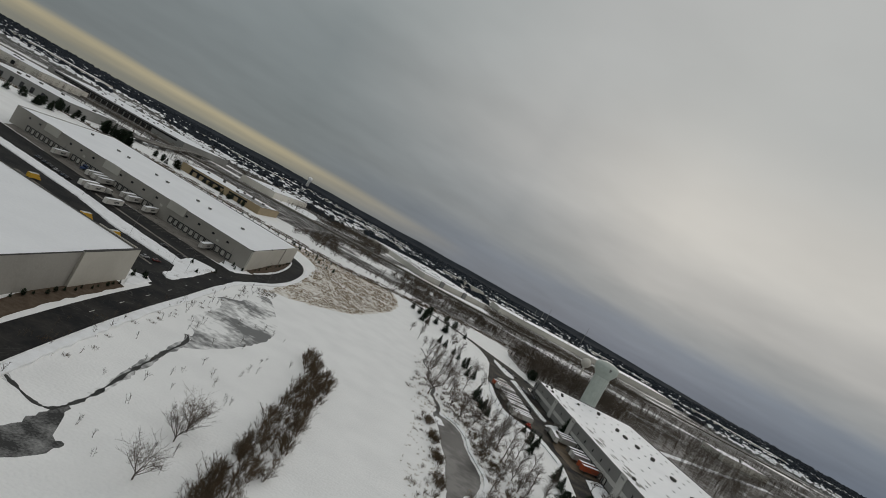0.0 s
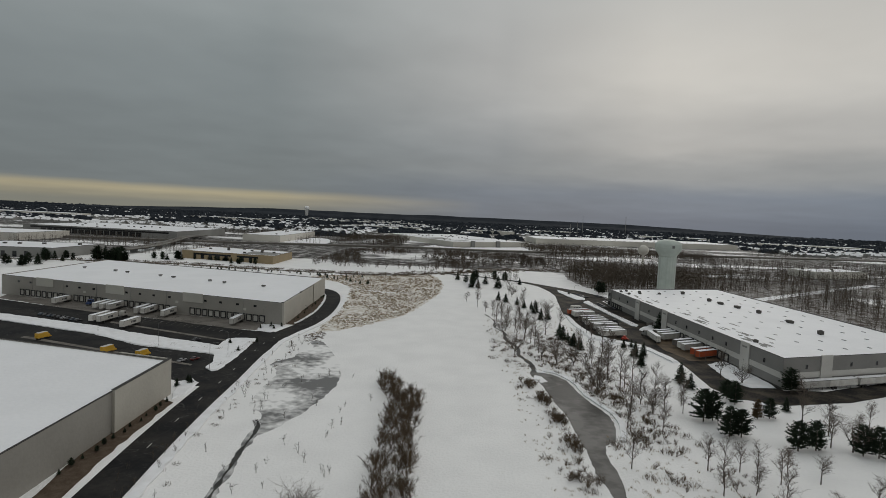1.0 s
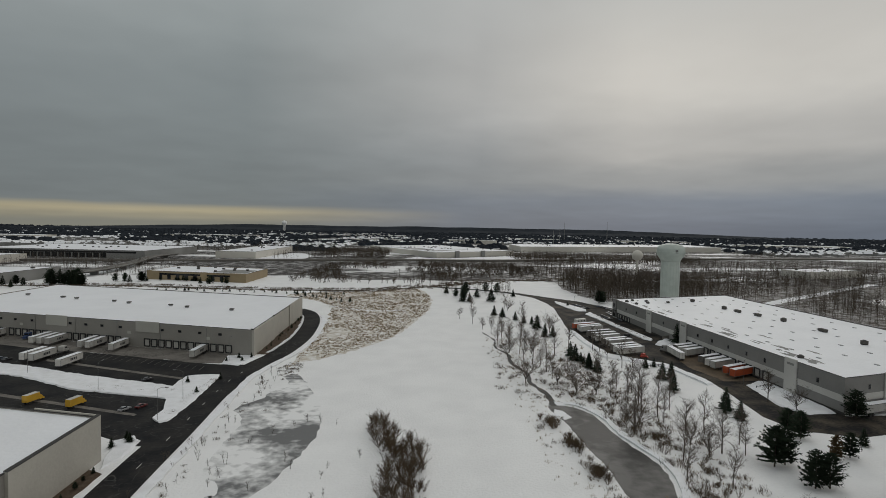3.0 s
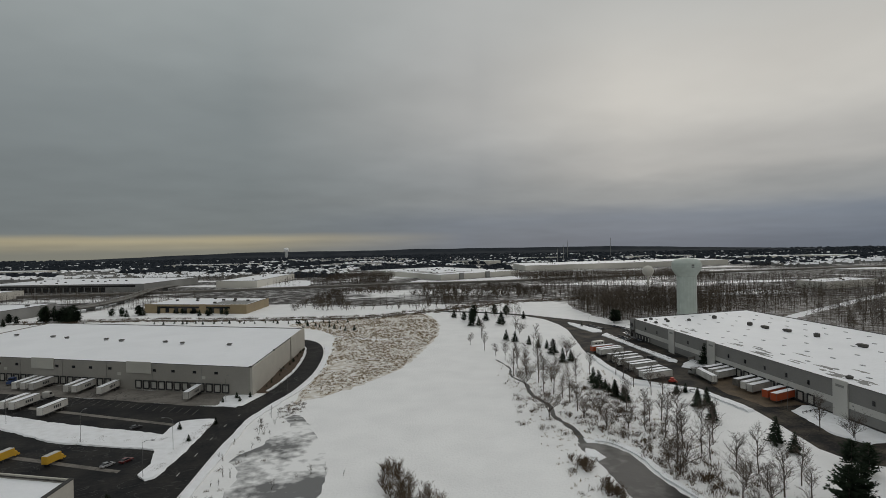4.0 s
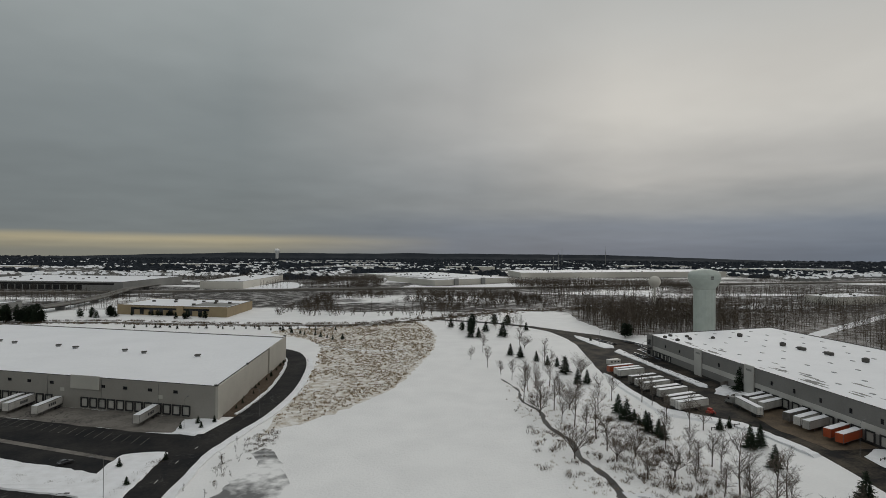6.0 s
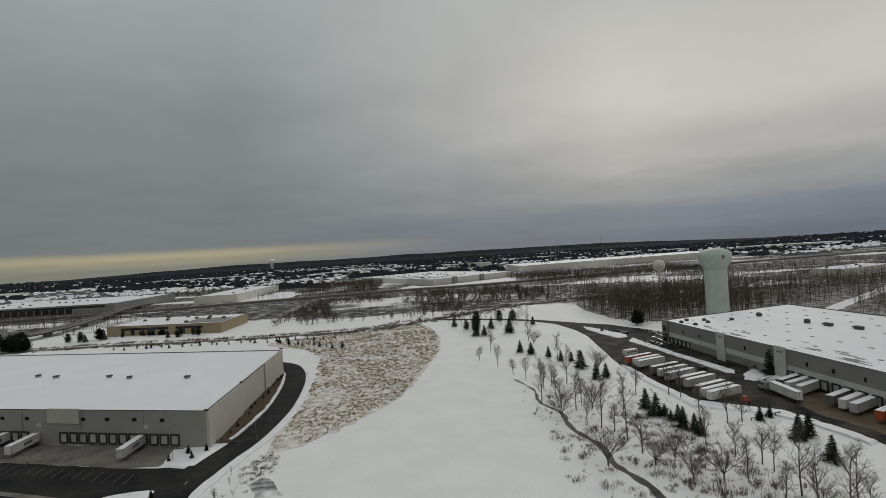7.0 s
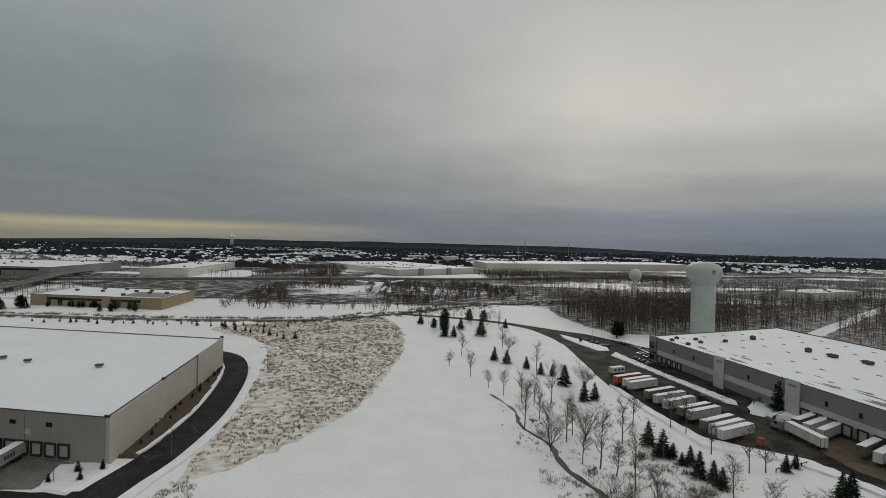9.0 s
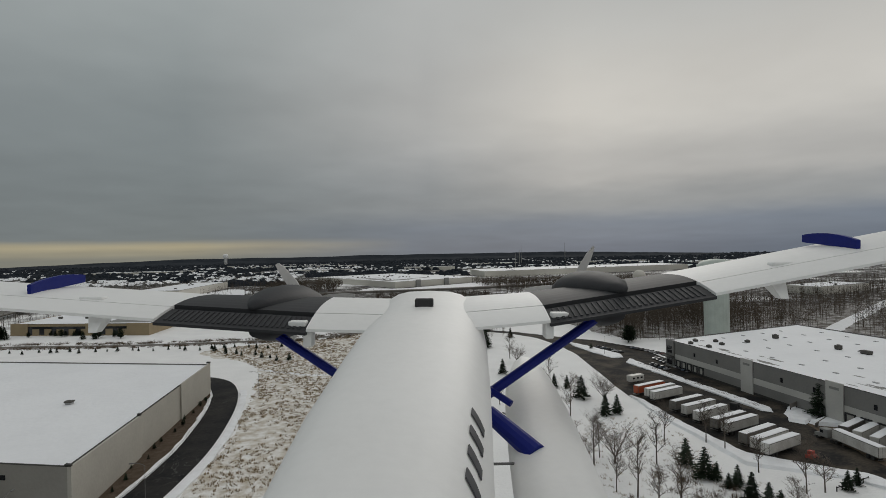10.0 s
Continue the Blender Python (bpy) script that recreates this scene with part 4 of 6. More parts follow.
def box_truck():
    """A two-axle box truck along +x."""
    t = thing("box_truck", "bright yellow rental box truck parked on the asphalt", "truck", "yellow box trucks")
    bm = bmesh.new()
    bevelled_box(bm, 0, -1.2, 0.95, 5.8, 1.2, 3.6, 0.06)
    part("box_body", bm, M_YELLOW, t)
    bm = bmesh.new()
    bevelled_box(bm, 0.1, -1.1, 3.6, 5.7, 1.1, 3.68, 0.03)
    part("roof_panel", bm, M_TRAILER, t, "pale dusty roof panel")
    bm = bmesh.new()
    loft(bm, [[(5.85, -1.0, 0.6), (5.85, 1.0, 0.6), (5.85, 1.0, 2.5), (5.85, -1.0, 2.5)], [(6.7, -1.0, 0.6), (6.7, 1.0, 0.6), (6.7, 0.95, 2.4), (6.7, -0.95, 2.4)], [(7.3, -1.0, 0.6), (7.3, 1.0, 0.6), (7.3, 0.95, 1.5), (7.3, -0.95, 1.5)], [(8.0, -0.95, 0.6), (8.0, 0.95, 0.6), (8.0, 0.9, 1.25), (8.0, -0.9, 1.25)]])
    part("cab", bm, M_YELLOW, t)
    bm = bmesh.new()
    loft(bm, [[(6.78, -0.8, 2.3), (6.78, 0.8, 2.3), (6.74, 0.8, 2.3), (6.74, -0.8, 2.3)], [(7.3, -0.85, 1.56), (7.3, 0.85, 1.56), (7.26, 0.85, 1.56), (7.26, -0.85, 1.56)]])
    part("windscreen", bm, M_GLASS, t)
    bm = bmesh.new()
    box(bm, 0, 0, 0, 0.42, 0.02, 0.6)
    me = finish("lettering_bar", bm, M_LETTER)
    for y in (-1.22, 1.2):
        for i in range(6):
            part("lettering_bar", me, None, t, "dark bar in place of a company name").location = (1.0 + i * 0.62, y, 2.1)
    for x in (1.3, 6.8):
        for y in (-1.0, 1.0):
            wheel(t, x, y, 0.42, 0.28)
    return t


def car(label, paint):
    t = thing("car", label, "car", "parked cars")
    bm = bmesh.new()
    prof = [(-2.2, 0.35, 0.80), (-2.1, 0.30, 0.95), (-1.0, 0.28, 1.0), (0.9, 0.28, 0.98), (2.0, 0.30, 0.82), (2.25, 0.38, 0.62)]
    loft(bm, [[(x, -0.88, lo), (x, 0.88, lo), (x, 0.9, hi - 0.12), (x, 0.78, hi), (x, -0.78, hi), (x, -0.9, hi - 0.12)] for x, lo, hi in prof])
    part("body", bm, paint, t)
    bm = bmesh.new()
    loft(bm, [[(x, -w, 0.92), (x, w, 0.92), (x, w * 0.86, z), (x, -w * 0.86, z)] for x, w, z in ((-1.9, 0.75, 0.97), (-1.2, 0.78, 1.40), (0.2, 0.78, 1.45), (1.1, 0.76, 1.0))])
    part("cabin_glass", bm, M_GLASS, t)
    bm = bmesh.new()
    box(bm, -1.15, -0.66, 1.395, 0.15, 0.66, 1.47)
    part("roof", bm, paint, t)
    for x in (-1.35, 1.4):
        for y in (-0.8, 0.8):
            wheel(t, x, y, 0.32, 0.22)
    return t


made = {}


def shrink(t, k):
    """Scales a thing's own meshes about its foot, once for each mesh."""
    for o in t.children_recursive:
        if o.data is not WHEEL:
            o.data.transform(Matrix.Scale(k, 4))
        else:
            o.scale = o.scale * k
        o.location = o.location * k
    return t


def put(key, maker, m):
    if key in made:
        return copy_thing(made[key], m)
    made[key] = maker()
    made[key].matrix_basis = m
    return made[key]


white16 = lambda: trailer("white dry van trailer with snow on its roof, parked on asphalt", M_TRAILER, 13.2)
grey16 = lambda: trailer("weathered tan dry van trailer parked in the yard", M_CONC, 13.2, 7)
orange16 = lambda: trailer("orange-red dry van trailer with snowy roof", M_ORANGE, 13.2)
white12 = lambda: trailer("short white trailer backed to a loading dock", M_TRAILER, 11.5, 4)
# the row along the eastern yard
for key, mk, x, y, a in (("o", orange16, 68.5, 321.4, 23), ("w", white16, 70, 317, 23.5), ("w", white16, 70, 313.2, 22.6), ("g", grey16, 70.4, 302, 23), ("w", white16, 71, 297, 22), ("w", white16, 71, 291, 23.6),
                         ("g", grey16, 71.8, 284.2, 23), ("w", white16, 72.6, 280.8, 22.4), ("g", grey16, 71.6, 272.4, 24), ("w", white16, 71.8, 268.6, 23.2), ("w", white16, 72, 265.2, 22.6)):
    put(key, mk, pose(x, y, 0.03, 0, 0, a))
# backed to the eastern docks: tail at the wall
for key, mk, x, y, a in (("g", grey16, 114.0, 280.2, 27), ("w", white16, 114.2, 276.2, 26.4), ("w", white16, 114.3, 272.0, 27.5), ("g", grey16, 115.0, 260.4, 27), ("w", white16, 115.2, 256.2, 27.6), ("w", white16, 115.4, 252.2, 26.5), ("o", orange16, 116.2, 245.2, 27), ("o", orange16, 116.4, 241.0, 27)):
    put(key, mk, pose(x - 3.4, y - 1.7, 0.05, 0, 0, 180 + a))
put("w", white16, pose(95.2, 258.2, 0.03, 0, 0, 87))
put("tg", lambda: shrink(tractor("dark blue-grey semi tractor coupled to a white trailer", M_FARGREY), 0.85), pose(95.4, 270.8, 0.03, 0, 0, 100))
put("tb", lambda: shrink(tractor("dark semi tractor standing before a white trailer", M_BLACK), 0.85), pose(85.5, 297.2, 0.03, 0, 0, 28))
for i, v in enumerate((5, 17.5, 31, 44, 57)):
    x, y, _ = RW(-2.2, v, 0)
    put("w", white16, pose(112.8 + x, 196.7 + y, 0.03, 0, 0, 18.3))
# western yard
for x, y in ((-169.3, 280.5), (-165.2, 278.2), (-161.2, 276.0), (-145.4, 270.8), (-141.6, 270), (-130.6, 265.4), (-94.8, 255.2), (-194, 299.5)):
    put("s", white12, pose(x, 258.5 + 0.28 * (-74 - x) - 0.4, 0.06, 0, 0, 270))
put("s", white12, pose(-133.7, 248.6, 0.03, 0, 0, 268))
put("s", white12, pose(-152.2, 257, 0.03, 0, 0, 268))
put("s", white12, pose(-148.2, 256, 0.03, 0, 0, 268))
put("tw", lambda: shrink(tractor("white semi tractor in front of parked trailers", M_TRAILER), 0.85), pose(-147.8, 257.6, 0.03, 0, 0, 88))
put("tl", lambda: shrink(tractor("dark blue semi tractor beside the dock wall", M_BLUECAB), 0.85), pose(-178.6, 287.5, 0.06, 0, 0, 270))
for x, y, a in ((-151.5, 213.5, 82), (-118.2, 199.5, 80), (-104.3, 196.4, 80)):
    put("y", lambda: shrink(box_truck(), 0.72), pose(x, y, 0.03, 0, 0, a))
CAR_LABELS = ["dark sedan parked on wet asphalt", "silver sedan parked on wet asphalt", "dark red sedan parked on wet asphalt", "blue-grey sedan parked in the yard", "white sedan parked in the yard"]
car_spots = [(-88.8, 196, 70, 1), (-85.6, 198.6, 70, 2), (-97.2, 224.7, 60, 0)]
car_spots += [(-160 - 2.8 * i, 248.5 + 1.1 * i, 80, (0, 3, 0, 1, 0, 0, 3)[i % 7]) for i in range(9)]
car_spots += [(93 + 1.1 * i, 411 - 4.0 * i, 20, (0, 3, 0, 4, 0)[i % 5]) for i in range(5)]
car_spots += [(98.0 + 0.35 * i, 366 - 3.2 * i, 25, (0, 0, 3, 1)[i % 4]) for i in range(4)]
car_spots += [(105.5 - 0.1 * i, 378 - 3.1 * i, 205, (1, 0, 3, 0, 2, 4)[i % 6]) for i in range(10)]
car_spots += [(108.2 + 0.1 * i, 343 - 3.0 * i, 205, (0, 0, 1, 3, 0)[i % 5]) for i in range(5)]
for i in range(7):
    car_spots.append((108 + 1.0 * i, 404 - 2.9 * i, 15, (3, 0, 0, 1, 4, 0, 2)[i]))
for x, y, a, c in car_spots:
    put("car%d" % c, lambda: shrink(car(CAR_LABELS[c], M_CARS[c]), 0.76), pose(x, y, 0.035, 0, 0, a))
# small red loader beside the trailer row
ld = thing("loader", "small red skid loader beside the last trailer", "loader", "", pose(81.5, 262.6, 0.03, 0, 0, 28))
bm = bmesh.new()
bevelled_box(bm, -1.3, -0.8, 0.5, 1.0, 0.8, 1.3, 0.1)
bevelled_box(bm, -0.7, -0.6, 1.3, 0.4, 0.6, 2.1, 0.1)
part("body", bm, M_RED, ld)
bm = bmesh.new()
box(bm, 1.0, -0.75, 0.1, 1.8, 0.75, 0.7)
part("bucket", bm, M_RED, ld)
for x in (-0.8, 0.6):
    for y in (-0.85, 0.85):
        wheel(ld, x, y, 0.4, 0.3)
# two white campers at the yard corner
cp = thing("camper", "small white camper trailer at the yard edge", "camper", "", pose(74, 338, 0.03, 0, 0, 20))
bm = bmesh.new()
bevelled_box(bm, 0, -1.2, 0.6, 6.5, 1.2, 2.9, 0.25)
part("body", bm, M_TRAILER, cp)
bm = bmesh.new()
for x in (0.8, 2.8, 4.6):
    box(bm, x, -1.23, 1.6, x + 1.0, -1.2, 2.2)
part("windows", bm, M_GLASS, cp)
for y in (-1.1, 1.1):
    wheel(cp, 3.2, y, 0.36, 0.22)
# sign board, ramp wall, post rail
sg = thing("yard_sign", "low brown wooden sign board in the snow heap", "sign", "", pose(105.5, 297, 0.3, 0, 0, 28))
bm = bmesh.new()
box(bm, -2.2, -0.1, 0.9, 2.2, 0.1, 2.2)
part("board", bm, M_CONC, sg)
bm = bmesh.new()
for x in (-2.0, 1.8):
    box(bm, x, -0.12, 0, x + 0.2, 0.12, 0.9)
part("posts", bm, M_COPING, sg)
rw = thing("ramp_wall", "low concrete wall along the loading ramp", "wall", "", pose(100, 282.5, 0, 0, 0, 33))
bm = bmesh.new()
bevelled_box(bm, 0, -0.15, 0, 13, 0.15, 1.1, 0.04)
part("wall_body", bm, M_CONC, rw)
for x, y, a, n in ((73.5, 247, 18, 7), (97, 163, 0, 6), (103, 222, 22, 6)):
    rl = thing("post_rail", "dark wooden post and rail half buried in snow", "fence", "", pose(x, y, 0, 0, 0, a))
    for i in range(n):
        bm = bmesh.new()
        box(bm, i * 1.8 - 0.08, -0.08, 0, i * 1.8 + 0.08, 0.08, 1.0)
        part("post", bm, M_COPING, rl)
    bm = bmesh.new()
    box(bm, 0, -0.05, 0.7, (n - 1) * 1.8, 0.05, 0.85)
    part("rail", bm, M_COPING, rl)


def lamp_post():
    t = thing("street_lamp", "tall slim grey light pole with a curved arm", "street lamp", "yard light poles")
    bm = bmesh.new()
    tube(bm, (0, 0, 0), (0, 0, 8.5), 0.06, 0.04, 8)
    part("pole", bm, M_STEEL, t)
    bm = bmesh.new()
    tube(bm, (0, 0, 8.4), (1.0, 0, 8.9), 0.05, 0.04, 6)
    tube(bm, (1.0, 0, 8.9), (2.3, 0, 9.0), 0.04, 0.04, 6)
    part("arm", bm, M_STEEL, t)
    bm = bmesh.new()
    bevelled_box(bm, 2.0, -0.16, 8.88, 2.9, 0.16, 9.04, 0.04)
    part("lamp_head", bm, M_STEEL, t)
    return t


for x, y, a in ((-77, 205, 180), (-76, 188, 0), (-106, 213, 90), (-140, 231, 90), (-62, 262, 180), (-80, 250, 90), (42, 330, 10), (101, 226, 30), (100, 198, 60), (-58, 345, 180), (96, 352, 0), (88, 392, 0)):
    put("lamp", lamp_post, pose(x, y, 0, 0, 0, a))

# ---------------- trees and brush ----------------


def grow(bm_limb, bm_twig, base, way, length, r, level, rnd, up=0.15):
    """A limb in two bent pieces, with side branches; the last levels are twigs."""
    target = bm_limb if level < 2 else bm_twig
    p, d = Vector(base), Vector(way).normalized()
    segs = 3 if level == 0 else 2
    pts = [p.copy()]
    for s in range(segs):
        d = (d + Vector((rnd.uniform(-1, 1), rnd.uniform(-1, 1), rnd.uniform(-0.3, 0.6) + up)) * (0.10 if level == 0 else 0.22)).normalized()
        p = p + d * length / segs
        pts.append(p.copy())
    n = (6, 4, 3, 3)[min(level, 3)]
    for i in range(segs):
        k0, k1 = 1 - i / segs * 0.75, 1 - (i + 1) / segs * 0.75
        tube(target, pts[i], pts[i + 1], r * k0, r * k1, n, False)
    if level >= 3:
        return
    count = (14, 6, 5)[level]
    for i in range(count):
        k = rnd.uniform(0.28, 1.0) if level == 0 else rnd.uniform(0.2, 1.0)
        j = min(int(k * segs), segs - 1)
        q = pts[j].lerp(pts[j + 1], k * segs - j)
        a = rnd.uniform(0, 2 * math.pi)
        side = Vector((math.cos(a), math.sin(a), rnd.uniform(0.5, 1.1) if level == 0 else rnd.uniform(-0.1, 0.7)))
        grow(bm_limb, bm_twig, q, (d * 0.5 + side).normalized(), length * ((0.52 - 0.25 * k) if level == 0 else 0.55) * rnd.uniform(0.75, 1.2), max(0.021, r * 0.45 * (1.2 - k * 0.5)), level + 1, rnd, up)


def bare_tree(seed, h, spread=1.0):
    rnd = random.Random(seed)
    t = thing("bare_tree", "leafless young deciduous tree standing in snow", "tree", "bare trees")
    a, b = bmesh.new(), bmesh.new()
    grow(a, b, (0, 0, -0.1), (0, 0, 1), h * 0.92, h * 0.017 + 0.02, 0, rnd)
    if spread != 1.0:
        for q in (a, b):
            bmesh.ops.scale(q, vec=(spread, spread, 1), verts=q.verts[:])
    part("trunk", a, M_BARK, t)
    part("crown", b, M_TWIG, t, "fine grey-brown twigs")
    return t


def shrubby_tree(seed, h):
    """A short trunk that forks low into a broad round crown."""
    rnd = random.Random(seed)
    t = thing("bare_tree", "low-forked leafless tree with a broad round crown", "tree", "bare trees")
    a, b = bmesh.new(), bmesh.new()
    tube(a, (0, 0, -0.1), (0.05, 0.02, h * 0.2), h * 0.026, h * 0.02, 7, False)
    for i in range(9):
        g = i * 0.7 + rnd.uniform(-0.3, 0.3)
        lean = rnd.uniform(0.25, 1.15)
        root = (0.05, 0.02, h * rnd.uniform(0.10, 0.2))
        way = Vector((lean * math.cos(g), lean * math.sin(g), 1)).normalized()
        grow(a, b, root, way, h * rnd.uniform(0.6, 0.85), h * 0.012, 1, rnd)
        for k in range(5):
            d = h * rnd.uniform(0.2, 0.6)
            q = Vector(root) + way * d
            grow(a, b, q, (way + Vector((rnd.uniform(-0.9, 0.9), rnd.uniform(-0.9, 0.9), rnd.uniform(-0.1, 0.5)))).normalized(), h * 0.3, 0.03, 2, rnd)
    part("trunk", a, M_BARK, t)
    part("crown", b, M_TWIG, t, "fine grey-brown twigs")
    return t


def conifer(seed, material=None, label="dark green conical spruce standing in snow", slim=1.0, loose=0.0):
    """Unit-high evergreen: drooping fans of needles round a trunk, uneven, with gaps."""
    rnd = random.Random(seed)
    t = thing("conifer", label, "tree", "evergreens")
    bm = bmesh.new()
    tube(bm, (0, 0, -0.01), (0, 0, 0.95), 0.022, 0.004, 6, False)
    part("trunk", bm, M_BARK, t)
    V, F = [], []
    limbs = 110 if not loose else 125
    for i in range(limbs):
        k = (i + rnd.random()) / limbs
        k = 1 - (1 - k) ** 0.75 if not loose else k
        z = 0.06 + 0.05 * loose + 0.90 * k
        if not loose:
            R = 0.235 * slim * (1 - k) ** 0.85 + 0.012
        else:
            R = 0.25 * slim * math.sin(math.pi * min(1, 0.25 + 0.75 * k)) ** 0.6 + 0.01
        R *= rnd.uniform(0.62, 1.15)
        a = i * 2.4 + rnd.uniform(-0.4, 0.4)
        rise = rnd.uniform(-0.30, 0.05) * (1 - 0.8 * k) if not loose else rnd.uniform(-0.1, 0.75)
        c, s = math.cos(a), math.sin(a)
        w, d = 0.035 * (1.1 - 0.7 * k), R * 0.9
        n = len(V)
        V += [(-s * 0.006, c * 0.006, z), (c * d * 0.6 - s * w, s * d * 0.6 + c * w, z + rise * d * 0.6 - 0.012), (c * d, s * d, z + rise * d), (c * d * 0.6 + s * w, s * d * 0.6 - c * w, z + rise * d * 0.6 - 0.012), (c * d * 0.5, s * d * 0.5, z + rise * d * 0.5 + 0.03)]
        F += [(n, n + 1, n + 4), (n + 1, n + 2, n + 4), (n + 2, n + 3, n + 4), (n + 3, n, n + 4), (n, n + 3, n + 2, n + 1)]
        for j in range(4):
            d = R * (0.25 + 0.75 * (j + 0.5) / 4)
            bx, by, bz = c * d + rnd.uniform(-1, 1) * 0.02, s * d + rnd.uniform(-1, 1) * 0.02, z + rise * d
            for q in range(6 if not loose else 7):
                g, e = a + rnd.uniform(-1.3, 1.3), rnd.uniform(-0.35, 0.75 if loose else 0.45)
                L_ = rnd.uniform(0.055, 0.105) * (1 - 0.5 * k) * (1.15 if loose else 1)
                w = L_ * 0.26
                ux, uy, uz = math.cos(g) * math.cos(e), math.sin(g) * math.cos(e), math.sin(e)
                n = len(V)
                V += [(bx - uy * w, by + ux * w, bz), (bx + uy * w, by - ux * w, bz + w * 0.6), (bx + ux * L_, by + uy * L_, bz + uz * L_)]
                F.append((n, n + 1, n + 2))
    me = bpy.data.meshes.new("crown")
    me.from_pydata(V, [], F)
    me.materials.append(material or M_NEEDLE)
    part("crown", me, None, t)
    return t


S = lambda k: Matrix.Scale(k, 4)


def stamp(master, m, k, used):
    """Sets the master itself the first time, then copies of it, k times its built size."""
    if master in used:
        return copy_thing(master, m @ S(k / master.scale.x))
    used.append(master)
    master.matrix_basis = m @ S(k)
    return master


TREES = [bare_tree(11 + i, h, s) for i, (h, s) in enumerate(((8.5, 1.0), (9.5, 0.85), (7.2, 1.1), (10.5, 0.9), (6.0, 1.2), (8.0, 0.8)))] + [shrubby_tree(31, 7.0), shrubby_tree(32, 8.0)]
spots = [(32, 268), (35, 272), (37, 268), (31, 254), (34, 251), (36, 247), (46, 266), (55, 279), (28, 293), (30, 285), (28, 270), (37, 240), (37, 231), (37, 224), (43, 227), (53, 232), (41, 215), (66, 271), (65, 258), (67, 247), (71, 247), (56, 225), (47, 214), (55, 219), (51, 212), (59, 216), (27, 226), (32, 298)]
spots += [(53, 204), (55, 198), (58, 194), (58, 190), (61, 184), (58, 175), (65, 182), (62, 174), (63, 170), (70, 175), (65, 277), (102, 201), (98, 208), (59, 168), (56, 153), (58, 133), (59, 128), (56, 122), (65, 133), (66, 128), (63, 123), (71, 128), (75, 132), (80, 129), (101, 157), (96, 149), (110, 159), (117, 164), (98, 163), (100, 147), (41, 132), (48, 156), (68, 169), (59, 220), (57, 205)]
spots += [(-24, 103.5), (-24, 98.5), (-23, 83.5), (44, 384), (43, 392), (38, 300), (25, 310), (52, 330), (55, 316), (46, 344), (24, 279), (26, 262), (29, 302), (22, 320), (18, 335), (12, 352), (20, 372), (85, 120), (92, 116), (70, 110), (62, 112), (104, 128), (112, 140), (64, 200), (50, 190), (47, 182), (52, 166)]
rnd = random.Random(5)
used = []
for i, (x, y) in enumerate(spots):
    k = (6, 0, 1, 7, 3, 2, 4, 5, 1, 0, 3)[(i * 5 + int(x)) % 11]
    if x < 0:
        k = 6
    s = rnd.uniform(0.85, 1.15) * (0.85 if y < 140 else 1.0)
    stamp(TREES[k], pose(x, y, 0, 0, 0, rnd.uniform(0, 360)), s, used)
CONS = [conifer(51, slim=1.55), conifer(52, slim=1.75), conifer(53, None, "dark bushy pine with a rounded crown in snow", 1.6, 1.0), conifer(54, None, "dark bushy pine with a rounded crown in snow", 1.45, 1.0),
        conifer(55, M_RUSTNEEDLE, "browned sparse conifer standing in snow", 1.0, 0.6), conifer(56, slim=1.35)]
cs = [(52, 264, 6.6, 0), (52, 257, 7.0, 1), (54, 256, 4.0, 0), (54, 252, 3.2, 1), (56, 252, 4.8, 0), (54, 245, 6.3, 5), (56, 243, 5.0, 0), (56, 240, 4.8, 1), (33, 363, 6.5, 5), (37, 357, 6.3, 1), (43, 348, 5.4, 0), (46, 338, 5.2, 0), (50, 336, 4.9, 5),
      (50, 322, 8.0, 1), (50, 303, 6.8, 5), (54, 304, 6.0, 0), (75.6, 231.4, 7.0, 5), (79.6, 233.4, 6.4, 5), (73.4, 218, 6.4, 5), (76, 247, 4.2, 0), (80, 249, 3.7, 5), (108.5, 290, 11.4, 5), (110.4, 291, 7.5, 2)]
cs += [(80, 199, 7.6, 5), (80.5, 192.5, 5.7, 0), (71, 163, 9.0, 2), (74, 164, 8.2, 3), (88, 184, 6.0, 2), (88, 179, 7.0, 3), (73, 153, 7.7, 3), (76, 153, 7.2, 2), (86, 146, 7.3, 2), (91, 147, 7.2, 3), (101, 145, 7.4, 3), (104, 144, 7.5, 2), (88, 167, 5.7, 4), (92, 168, 5.8, 3), (101, 175, 4.6, 0), (114, 193.6, 8.0, 2)]
cs += [(-78, 171, 2.6, 0), (-75.5, 174, 2.8, 1), (-77, 175.6, 2.4, 0), (-81, 250, 2.2, 5), (-78, 255, 2.6, 1), (-75.5, 251, 2.2, 0), (-73.6, 256, 2.4, 5), (-74.5, 231 - 4, 2.4, 5), (-83, 222, 2.6, 0), (-76, 212, 2.2, 1), (88, 408, 3.0, 1), (113, 420, 9, 2), (117, 424, 8, 3), (58, 452, 6, 0), (48, 470, 8, 2), (40, 476, 8, 3)]
for i, (x, y, h, k) in enumerate(cs):
    stamp(CONS[k], pose(x, y, 0, 0, 0, i * 67), h, used)
